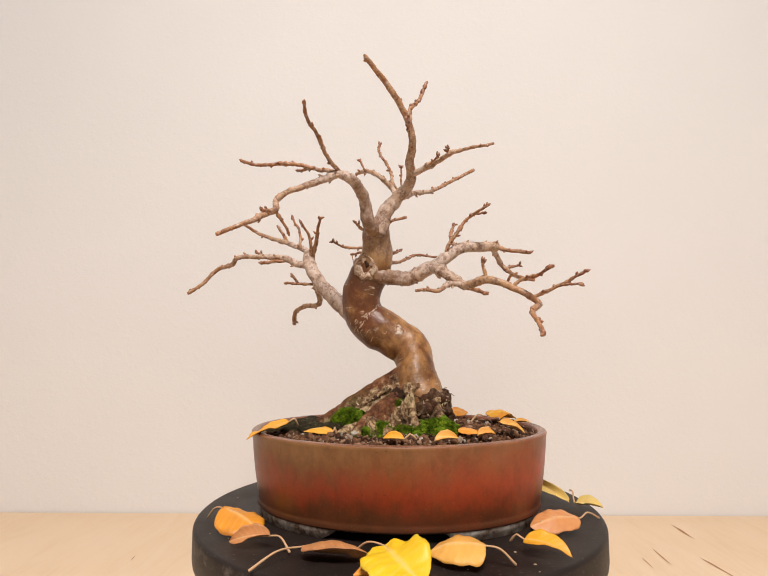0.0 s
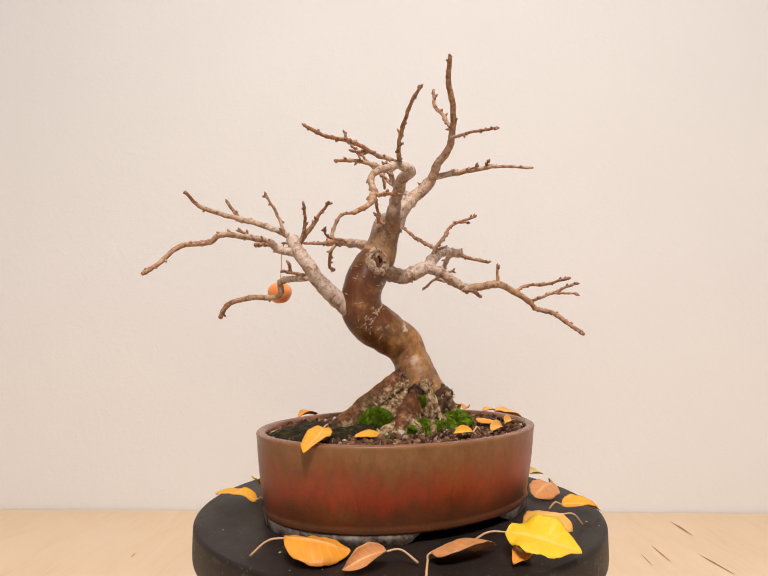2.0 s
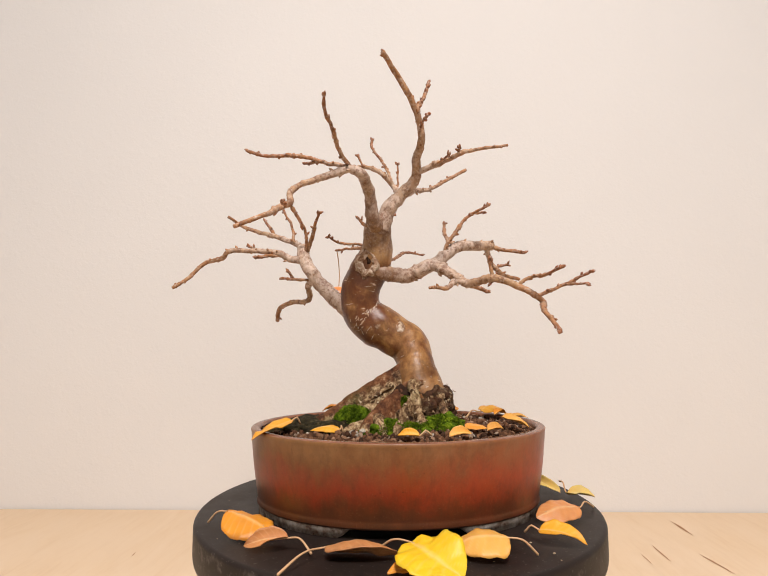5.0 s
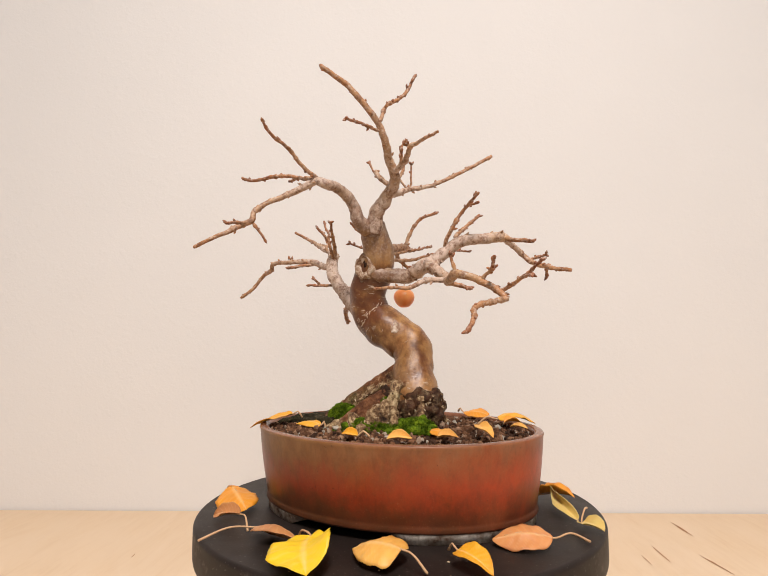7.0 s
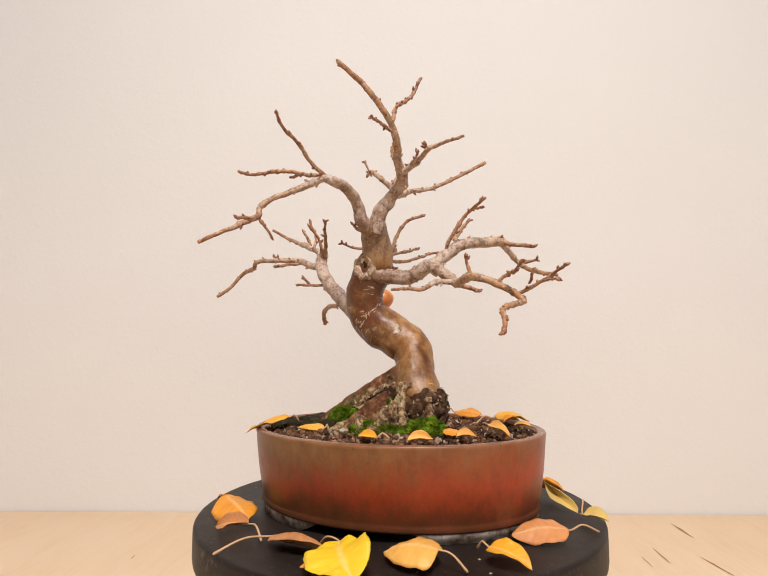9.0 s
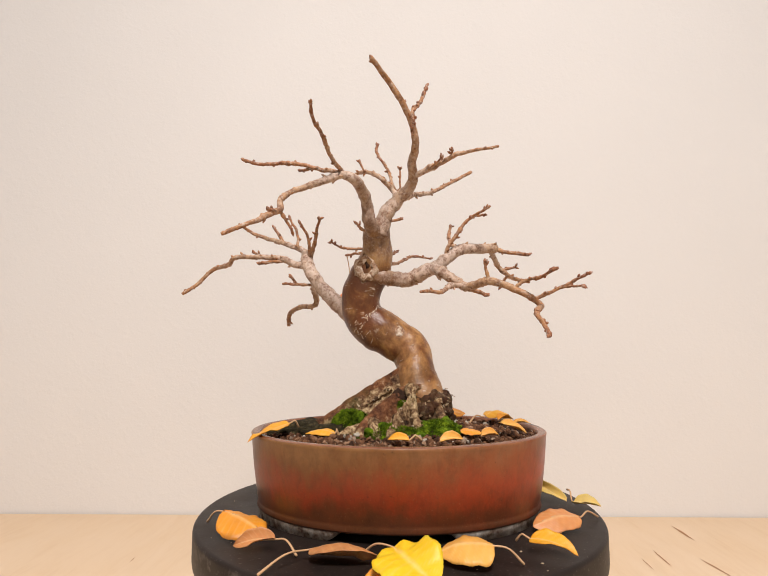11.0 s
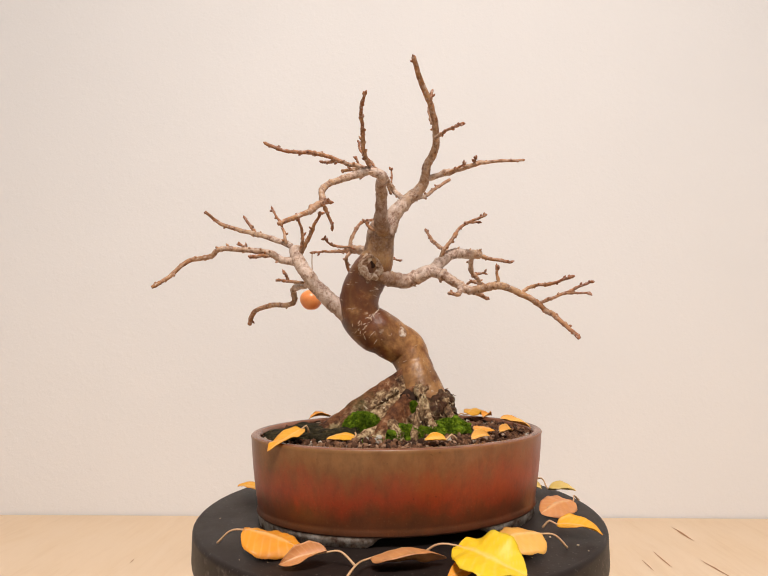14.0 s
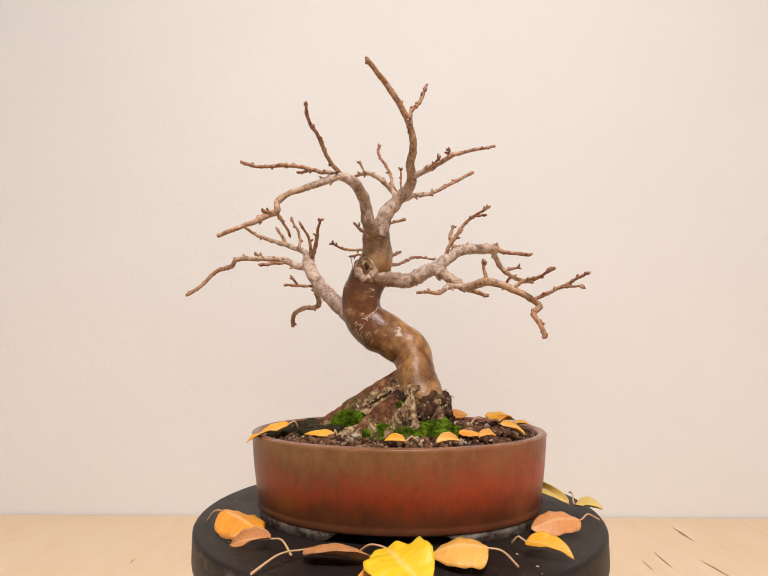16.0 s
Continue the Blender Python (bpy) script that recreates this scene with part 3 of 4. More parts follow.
WOODEN_ARMS = [
    ("limbA", "", "7.0 5.6 4.8 4.4 4.2 3.4", "-18,-17,215 -23,-26,224 -25,-33,236 -30,-46,244 -34,-61,245 -42,-58,249"),
    ("limbB", "", "7.6 6.5 5.4 4.4 3.4 3.1 2.7 2.5 2.3 2.2 1.7", "-15,-15,214 -9,-19,230 1,-22,241 11,-29,252 10,-40,264 12,-52,275 10,-57,284 5,-64,294 -4,-71,306 -10,-75,313 -21,-89,321"),
    ("limbL", "", "5.5 8.0 7.6 6.6 6.0 5.8 5.4", "-16,10,130 -29,11,143 -42,13,154 -59,19,170 -71,21,185 -77,28,198 -78,34,207"),
    ("brP", "", "4.5 3.3", "-19,12,204 -20,52,213 -21,78,216"),
    ("brPw", "", "2.0 1.2", "-14,4,196 -4,25,196 5,45,201 18,75,211 37,89,211"),
    ("brPx", "", "1.6 1.2", "-13,6,199 -4,40,207 4,75,216"),
    ("spur", "", "1.9 1.1", "-27,-17,216 -33,-17,222"),
    ("limbR", "", "7.0 6.0", "-22,-5,182 -3,0,180 10,3,180 23,-2,186 32,-2,189"),
    ("brD", "limbA", "3.2 3.1 2.6 2.1 2.2 2.7 2.3 1.8 1.3", "-42,-58,249 -53,-60,244 -65,-65,238 -75,-73,232 -82,-81,224 -82,-85,216 -88,-91,211 -97,-102,203 -113,-110,194"),
    ("brDh", "limbA", "1.4 1.1", "-82,-85,216 -78,-82,210 -74,-79,202"),
    ("brDs", "limbA", "1.6 1.2", "-84,-88,214 -84,-110,209"),
    ("brC", "limbA", "2.1 1.4", "-42,-58,250 -62,-53,255 -78,-55,258 -99,-58,256 -114,-56,260"),
    ("brCs", "limbA", "1.4 1.2", "-63,-53,255 -74,-47,255"),
    ("brB", "limbA", "2.1 1.2", "-42,-58,251 -49,-67,258 -54,-79,268 -60,-94,276 -60,-103,282"),
    ("twU", "limbB", "2.8 1.5", "-3,-4,252 -14,-6,263 -26,16,275 -37,39,280"),
    ("twV", "limbB", "1.8 1.3", "-4,2,256 -6,30,280 -16,49,304 -16,57,315"),
    ("twUs", "limbB", "1.2 1.0", "-27,13,274 -32,13,284"),
    ("twW", "limbB", "1.2 1.0", "3,21,258 4,24,281"),
    ("brG", "limbB", "2.8 1.0", "13,-34,256 26,-46,259 38,-67,260 44,-70,261 65,-88,259"),
    ("brGs", "limbB", "1.0 0.8", "37,-65,260 36,-69,264"),
    ("brGt", "limbB", "1.2 0.9", "22,-45,257 30,-63,260"),
    ("brH", "limbB", "3.6 2.6 2.0 1.7 1.6", "5,-20,242 15,-6,249 28,7,254 48,28,269 70,43,284"),
    ("brV", "limbB", "1.6 1.1", "9,-58,280 8,-80,277 7,-103,272"),
    ("brN", "limbB", "2.1 1.5", "10,-54,290 11,-45,304 18,-28,318 24,-20,336"),
    ("brE", "limbL", "4.2 3.5 2.9 2.4 2.2 2.2 2.0 1.8 1.5", "-78,28,195 -89,34,197 -100,31,202 -119,24,202 -139,24,201 -145,29,196 -162,40,193 -174,40,181 -187,36,171"),
    ("brEs", "limbL", "1.9 1.6", "-98,33,200 -116,15,195"),
    ("brEb", "limbL", "1.5 1.1", "-118,25,203 -124,27,207"),
    ("brU", "limbL", "3.0 1.4", "-81,35,209 -97,45,217 -132,82,233 -150,77,243"),
    ("brUs", "limbL", "1.9 1.6", "-106,72,225 -116,77,240"),
    ("brUt", "limbL", "2.1 1.1", "-86,34,213 -88,41,226 -96,46,242"),
    ("brUu", "limbL", "2.1 1.2", "-75,24,206 -76,17,219 -81,9,228"),
    ("brUv", "limbL", "2.5 1.2", "-74,29,203 -68,14,219 -64,2,231"),
    ("brPs", "brP", "2.3 1.6", "-20,70,214 -18,73,228 -8,76,243 8,79,249"),
    ("brPd", "brP", "2.0 1.9", "-20,62,214 -26,62,206 -17,80,195 -7,90,194"),
    ("brPl", "brP", "1.7 1.0", "-20,46,212 -34,34,211 -48,31,212 -56,23,215"),
    ("brPz", "brP", "1.9 1.3", "-21,72,215 -34,92,217 -47,114,219"),
    ("limbF", "limbL", "2.9 2.3", "-71,25,175 -74,60,176 -74,67,164 -92,88,163 -103,104,158 -106,115,147"),
    ("twL", "limbL", "1.7 1.2", "-72,24,177 -88,19,178 -94,16,178"),
    ("twLp", "limbL", "1.5 1.2", "-85,21,178 -89,16,184"),
    ("limbRu", "limbR", "5.6 5.2 4.9 4.6 4.2", "32,-2,189 42,3,198 53,5,205 70,12,207 85,15,208"),
    ("brJ", "limbR", "2.3 1.6", "84,15,207 98,9,203 109,1,200"),
    ("brI", "limbR", "2.4 1.3", "41,1,204 50,-3,218 58,-4,228 72,-18,235"),
    ("brIp", "limbR", "1.4 1.0", "62,-2,232 71,-11,231"),
    ("brR", "limbR", "2.4 1.6", "47,11,210 47,31,220 53,62,238"),
    ("brT", "limbR", "3.0 1.8", "84,27,208 93,46,198 101,49,191 112,62,188 129,72,186"),
    ("brTs", "limbR", "1.8 1.3", "98,53,194 112,53,198"),
    ("brTp", "limbR", "1.9 1.7", "109,77,191 106,92,183"),
    ("limbQ", "limbR", "5.0 4.6 3.9 3.5 3.2 2.9 2.6 2.3 2.2", "28,-4,188 36,-14,183 46,-20,175 53,-30,170 64,-50,172 76,-51,169 86,-54,164 95,-57,158 100,-58,153"),
    ("brK", "limbR", "1.7 1.4", "84,-54,168 90,-58,172 95,-74,172 99,-91,175"),
    ("brQv", "limbR", "1.8 1.0", "64,-50,173 61,-53,186"),
    ("brQs", "limbR", "2.2 1.9", "53,-30,169 68,-27,164"),
    ("brLt", "limbR", "2.1 1.1", "97,-55,159 113,-66,166 126,-80,174"),
    ("brLp", "limbR", "1.1 1.0", "113,-67,166 120,-84,165"),
    ("brM", "limbR", "2.4 1.6", "100,-58,153 88,-86,147 89,-98,139 88,-111,131"),
    ("brO", "limbR", "2.8 1.0", "48,-27,171 38,-38,170 30,-50,164 20,-56,164 13,-72,162"),
]
wood_rng = random.Random(11)
made = {}
grown = [(q, r) for (q, _), r in zip(line, radii)]     # places and radii of the wood that already stands


def rooted(pts, r0):
    """The points with their first one drawn into the nearest thicker wood."""
    near = min((g for g in grown if g[1] > 0.0008 * r0), key=lambda g: (g[0] - pts[0]).length - g[1])
    gap = (near[0] - pts[0]).length
    return pts if gap < 0.8 * near[1] or gap > 0.035 else [near[0], *pts]



def limb(name, parent_name, sizes, text):
    sizes = [float(v) for v in sizes.split()]
    r0, r1 = sizes[0], sizes[-1]
    pts = mm(text)
    main = parent_name == ""
    thin = r0 < 2.6
    pts = rooted([Vector(p) for p in pts], r0)
    line = spline(pts, 0.0011 if thin else 0.0014)
    total = sum((b[0] - a[0]).length for a, b in zip(line, line[1:]))
    n = len(line)
    radii, ages, run = [], [], 0.0
    slim = 0.84 if thin else (0.93 if r0 < 5 else 0.97)
    knobs = [(wood_rng.uniform(0.05, 1.0) * total, wood_rng.uniform(0.14, 0.42) * (1.0 if thin else (0.25 if r0 > 5 else 0.75)), wood_rng.uniform(0.0005, 0.0011)) for _ in range(2 + int(total / (0.010 if thin else 0.011)))]
    jitter = wood_rng.uniform(0, 50)
    for k, (p, u) in enumerate(line):
        if k:
            run += (p - line[k - 1][0]).length
        s = run / total
        r = 0.001 * float(np.interp(u / (len(pts) - 1) * (len(sizes) - 1), range(len(sizes)), sizes))
        r *= slim * (0.94 + sum(h * math.exp(-((run - at) / w) ** 2) for at, h, w in knobs) + 0.045 * noise.noise(Vector((run * 150 + jitter, 0, 0))))
        radii.append(r)
        if r0 > 5:
            a0, a1 = {"limbA": (0.34, 0.48), "limbL": (0.20, 0.52), "limbR": (0.32, 0.50)}.get(name, (0.45, 0.54))
            if name == "limbB":
                a0, a1 = 0.34, 0.74
        elif r0 > 2.6:
            a0, a1 = 0.48, 0.76
        else:
            a0, a1 = 0.62, 0.90
        if name == "limbL":
            a0 = a1 = float(np.interp(s, [0, 0.14, 0.30, 1], [0.10, 0.24, 0.42, 0.50]))
        ages.append(a0 + (a1 - a0) * (s ** 0.40 if name == "limbB" else s ** 0.55 if name == "limbL" else s) + 0.05 * noise.noise(Vector((run * 90, jitter, 0))))
    # small sideways kinks make young wood uneven
    amp = 0.0004 if thin else 0.0003
    bent = []
    for k, (p, u) in enumerate(line):
        s = k / (n - 1)
        w = min(1, 6 * s) * min(1, 6 * (1 - s)) * amp
        q = p * 150 + Vector((jitter, 0, 0))
        bent.append((p + Vector((noise.noise(q), noise.noise(q + Vector((9, 0, 0))), noise.noise(q + Vector((0, 9, 0))))) * w * 2, u))
    bm = bmesh.new()
    tube(bm, bent, radii, 14 if thin else 28, 0.12 if thin else 0.11, 420.0 if thin else 320.0, ages, cut=not main and r1 > 1.0)
    # buds and spurs along the wood
    lay = bm.verts.layers.float["age"]
    count = max(2, int(total / (0.0065 if thin else 0.0085)))
    for j in range(count):
        k = min(n - 2, int((j + wood_rng.uniform(0.3, 1.0)) / count * n))
        if main and k < 0.3 * n:
            continue
        p = bent[k][0]
        d = (bent[k + 1][0] - p).normalized()
        out = Matrix.Rotation(wood_rng.uniform(0, 2 * math.pi), 3, d) @ d.orthogonal().normalized()
        length = wood_rng.choice((0.0009, 0.0012, 0.0016, 0.0022, 0.0034))
        w = (out * 0.8 + d * 0.7).normalized()
        start = p + out * radii[k] * 0.75
        tube(bm, [(start, 0), (start + w * length * 0.55, 0.5), (start + w * length, 1)], [0.0009, 0.0010, 0.0004], 7, 0.15, 300.0, [ages[k] + 0.12] * 3)
    if thin or name == "limbB":
        p, d = bent[-1][0], (bent[-1][0] - bent[-3][0]).normalized()
        for j in range(wood_rng.choice((1, 2, 2, 3))):
            w = (d + Vector([wood_rng.uniform(-0.7, 0.7) for _ in range(3)])).normalized()
            length = wood_rng.uniform(0.0022, 0.0042)
            q = p - d * 0.0008
            tube(bm, [(q, 0), (q + w * length * 0.5, 0.5), (q + w * length, 1)], [0.0009, 0.0012, 0.0004], 8, 0.15, 300.0, [0.78, 0.86, 0.92])
    grown.extend((q, r) for (q, _), r in zip(bent, radii))
    holder = made.get(parent_name, tree) if parent_name else tree
    kind = "limb" if main else ("branch" if r0 > 2.6 else "twig")
    ob = part(kind, bm, BARK, holder)
    made[name] = ob


for row in WOODEN_ARMS:
    limb(*row)


def scar_ring(name, at, normal, radius, parent, label, deep=True):
    """A callused wound: a low raised ring, round a dark lump for a hole's shade if deep."""
    z = Vector(normal).normalized()
    m = Matrix.Translation(Vector(at)) @ z.to_track_quat("Z", "Y").to_matrix().to_4x4()
    bm = bmesh.new()
    prof = [(0, -0.34), (0.20, -0.32), (0.34, -0.20), (0.44, -0.10), (0.56, -0.09), (0.64, -0.02), (0.80, 0.05), (0.94, -0.02), (1.04, -0.22), (1.12, -0.5)]
    if not deep:
        prof = [(0, -0.16), (0.30, -0.10), (0.46, -0.17), (0.70, -0.10), (0.90, -0.20), (1.04, -0.36), (1.10, -0.6)]
    lathe(bm, [(r * radius, h * radius) for r, h in prof], 48, 0.98 if deep else 0.85, 1.12 if deep else 1.0)
    for v in bm.verts:
        v.co += v.co.normalized() * radius * 0.20 * noise.fractal(v.co * 210, 1.0, 2.0, 4)
        v.co = m @ v.co
    ob = part(name, bm, SCAR, parent, label)
    if deep:
        # no hole is cut; the lump's dark colour gives its shade
        bm = bmesh.new()
        lump(bm, m @ Vector((0.10 * radius, 0.26 * radius, -0.24 * radius)), (radius * 0.26, radius * 0.24, radius * 0.36), 0.45, 220.0, 3)
        part("hollow", bm, HOLLOW_SHADE, ob)


scar_ring("knot_hole", (-0.0258, -0.0108, 0.1876), (-0.20, -1, 0.02), 0.0094, tree, "pale callused knot hole in the trunk")
scar_ring("pruning_scar", (0.0008, -0.0090, 0.1378), (0.12, -1, 0.45), 0.0050, tree, "healed pale pruning scar", False)

# pale lenticels and a ragged band of peeling skin on the smooth trunk
mark_rng = random.Random(41)
trunk_line = spline(TRUNK, 0.002)
trunk_radii = [0.001 * float(np.interp(u, range(len(TRUNK_R)), TRUNK_R)) for _, u in trunk_line]
vs, fs = [], []


def bark_mark(k, turn, length, high, lean=0.0):
    """A raised sliver on the trunk's skin at step k, at that angle from the viewer's side."""
    k = max(1, min(len(trunk_line) - 2, k))
    c, r = trunk_line[k][0], trunk_radii[k]
    d = (trunk_line[k + 1][0] - trunk_line[k - 1][0]).normalized()
    front = (Vector((0, -1, 0)) - d * -d.y).normalized()
    side = d.cross(front)
    steps = 6
    i = len(vs)
    for q in range(steps + 1):
        u = q / steps
        b = turn + (u - 0.5) * length / r
        w = front * math.cos(b) + side * math.sin(b)
        reach = r * (1 + 0.10 * noise.fractal((c + w * r) * 55.0, 1.0, 2.0, 3)) + 0.00012
        h = high * (math.sin(math.pi * u) ** 0.6 + 0.08) * mark_rng.uniform(0.6, 1.3)
        m = c + d * ((u - 0.5) * lean + mark_rng.uniform(-0.1, 0.1) * high)
        vs.extend([m + w * reach - d * h, m + w * (reach + 0.0002), m + w * reach + d * h])
    for q in range(steps):
        a = i + 3 * q
        fs.extend([(a, a + 1, a + 4, a + 3), (a + 1, a + 2, a + 5, a + 4)])


for k in range(64):
    bark_mark(mark_rng.randint(int(0.22 * len(trunk_line)), len(trunk_line) - 4), mark_rng.uniform(-3.1, 3.1), mark_rng.choice((0.0006, 0.0008, 0.0010, 0.0014, 0.0040, 0.0060)), mark_rng.uniform(0.00016, 0.00030), mark_rng.uniform(-0.0008, 0.0008))
band = int(0.555 * len(trunk_line))
for k in range(46):
    b = mark_rng.uniform(-0.9, 1.1)
    bark_mark(band + int(5 * b / 2.6 + mark_rng.gauss(0, 2.0)), b, mark_rng.uniform(0.0012, 0.0030), mark_rng.uniform(0.0002, 0.0006), mark_rng.uniform(-0.001, 0.003))
me = bpy.data.meshes.new("lenticels")
me.from_pydata(vs, [], fs)
me.materials.append(make_lenticel())
lenticels = new("lenticels", me)
lenticels.parent = tree
tagged(lenticels, "pale dashes and shreds of peeling bark skin", kind="stuff")

# a dark mound of old mossy soil on the root side
bm = bmesh.new()
lump(bm, (-0.068, 0.002, 0.0575), (0.034, 0.030, 0.0090), 0.26, 95.0, 5, 2.0)
lump(bm, (-0.046, -0.020, 0.0590), (0.020, 0.014, 0.0085), 0.26, 95.0, 5, 6.0)
part("mossy_mound", bm, BLACKMOSS, soil, "blackish mound of old mossy soil")

# roots and moss round the foot of the trunk
# each: line, radii along it, how reddish and smooth its crest is
ROOTS = [
    ("-19,-39,70 -19,-45,66 -14,-50,57", "4.2 3.4 2.8", "0 0 0"),
    ("-3,-35,74 0,-42,68 4,-47,58", "3.0 2.6 2.2", "0 0 0"),
    ("8,-22,95 9,-28,86 11,-33,76 13,-38,66 15,-42,56", "3.6 3.4 3.0 3.2 2.8", "0 0 0.2 0 0"),
    ("29,-24,84 31,-30,74 34,-35,65 38,-38,57", "3.4 3.0 2.8 2.6", "0 0 0 0"),
    ("-6,-15,93 -18,-14,85 -33,-12,75 -47,-11,66 -58,-14,56", "1.8 1.6 2.0 2.6 2.4", "0 0 0 0 0"),
    ("-28,-34,66 -40,-34,62 -52,-36,56", "3.5 3 2.4", "0.1 0 0"),
]
FLARE_AT = Vector((0.020, -0.010, 0))
# each lobe of the root flare: bearing, half width (degrees), reach and height (millimetres), slope, how reddish its crest is
LOBES = [(174, 16, 97, 114, 0.97, 0.95), (211, 22, 65, 99, 0.58, 1.0), (238, 8, 44, 90, 0.8, 0.1), (262, 6, 33, 90, 1.2, 0.1), (310, 10, 33, 86, 1.3, 0.1), (37, 14, 40, 88, 1.4, 0.3), (70, 13, 50, 88, 1.1, 0.2), (122, 15, 62, 92, 1.1, 0.3)]


def flare_at(bearing, s):
    """Place and crest share on the root flare: s from 0 at the trunk to 1 at the soil."""
    reach, high, slope, red, total = 21.0, 84.0, 1.9, 0.0, 0.0
    for at, wide, r, h, p, c in LOBES:
        d = (bearing - at + 180) % 360 - 180
        w = math.exp(-(d / wide) ** 2)
        reach += (r - 21.0) * w
        high += (h - 84.0) * w
        slope += (p - 1.9) * w
        red = max(red, c * math.exp(-(d / (0.75 * wide)) ** 2))
    r = 0.001 * (9.0 + (reach - 9.0) * s)
    z = 0.001 * (54.0 + (high - 54.0) * max(0.0, 1 - s) ** max(0.5, slope))
    b = math.radians(bearing)
    return FLARE_AT + Vector((r * math.cos(b), r * math.sin(b), z)), red


flake_rng = random.Random(23)
flake_spots = []


def rough_spots(bm, chance):
    """Keeps places of the rough bark where flakes peel off."""
    bm.normal_update()
    lay = bm.verts.layers.float["age"]
    flake_spots.extend((v.co.copy(), v.normal.copy()) for v in bm.verts if v[lay] < 0.45 and v.co.z > 0.061 and v.co.y < 0.01 and flake_rng.random() < chance)


bm = bmesh.new()
lay = bm.verts.layers.float.new("age")
rings = []
for j in range(41):
    ring = []
    for k in range(288):
        q, red = flare_at(k * 1.25, j / 40)
        out = (q - FLARE_AT).normalized()
        rough = 0.0024 * (1.0 - 0.75 * red) * min(1.0, j / 8)
        crag = noise.fractal(q * 120, 1.0, 2.0, 5) + 0.7 * (0.5 - abs(noise.noise(q * 190)))
        v = bm.verts.new(q + (out + Vector((0, 0, 0.6))) * rough * crag)
        v[lay] = red * (1.0 - 0.55 * (j / 40) ** 3)
        ring.append(v)
    rings.append(ring)
for a, b in zip(rings, rings[1:]):
    for k in range(288):
        bm.faces.new((a[k], b[k], b[(k + 1) % 288], a[(k + 1) % 288]))
rough_spots(bm, 0.045)
part("root_flare", bm, ROOT, tree, "spreading root flare with reddish crests and flaking tan edges")

for k, (text, sizes, reds) in enumerate(ROOTS):
    line = spline(mm(text), 0.0014)
    sizes, reds = [float(v) for v in sizes.split()], [float(v) for v in reds.split()]
    radii = [0.001 * float(np.interp(u, range(len(sizes)), sizes)) * (1 + 0.16 * noise.noise(Vector((j * 0.30, k * 7.0, 0)))) for j, (_, u) in enumerate(line)]
    bm = bmesh.new()
    tube(bm, line, radii, 28, 0.45, 170.0, [float(np.interp(u, range(len(reds)), reds)) for _, u in line])
    rough_spots(bm, 0.03)
    part("root", bm, ROOT, tree, "gnarled flaking surface root")
for at, size in (((0.0235, -0.0130, 0.0740), (0.0182, 0.0172, 0.0215)), ((0.0120, -0.0180, 0.0920), (0.0085, 0.0070, 0.0060)), ((0.0300, -0.0200, 0.0840), (0.0080, 0.0070, 0.0065)), ((0.0200, -0.0270, 0.0760), (0.0060, 0.0050, 0.0080))):
    bm = bmesh.new()
    lay = bm.verts.layers.float.new("age")
    lump(bm, at, size, 0.20, 140.0, 5, at[0] * 50)
    for v in bm.verts:
        v[lay] = 0.58
    flake_spots.extend((v.co.copy(), v.normal.copy()) for v in bm.verts if v.co.z > 0.066 and v.co.y < 0.0 and flake_rng.random() < 0.014)
    # the low burls take the bark darkened with crevice shade
    part("root_burl", bm, OLDBARK if at[2] < 0.09 else ROOT, tree, "rough dark flaking root burl")

# a dark lump stands in for the shade in the gap between the roots
bm = bmesh.new()
lump(bm, (0.0005, -0.0215, 0.0870), (0.0062, 0.0050, 0.0062), 0.4, 150.0, 3)
part("root_gap_shade", bm, HOLLOW_SHADE, tree, "near-black lump for the shade between the roots")

# shreds of bark that peel off the roots
vs, fs = [], []
for p, nrm in flake_spots:
    along = Vector((flake_rng.uniform(-1, 1), flake_rng.uniform(-0.5, 0.5), flake_rng.uniform(-1.4, 0.5)))
    along = (along - nrm * along.dot(nrm)).normalized()
    across = nrm.cross(along)
    length, wide = flake_rng.uniform(0.0010, 0.0030), flake_rng.uniform(0.0004, 0.0011)
    i = len(vs)
    for q in range(4):
        u = q / 3
        c = p + along * length * (u - 0.3) + nrm * (0.0002 + 0.0012 * u * u)
        h = wide * (1.0, 1.1, 0.8, 0.2)[q] * flake_rng.uniform(0.7, 1.2)
        vs += [c + across * h, c + nrm * 0.0005, c - across * h]
    for q in range(3):
        a = i + 3 * q
        fs += [(a, a + 1, a + 4, a + 3), (a + 1, a + 2, a + 5, a + 4)]
me = bpy.data.meshes.new("peeling_bark")
me.from_pydata(vs, [], fs)
me.materials.append(FLAKE)
peeling = new("peeling_bark", me)
peeling.parent = tree
tagged(peeling, "small peeling shreds of tan bark", kind="stuff")

moss_rng = random.Random(3)


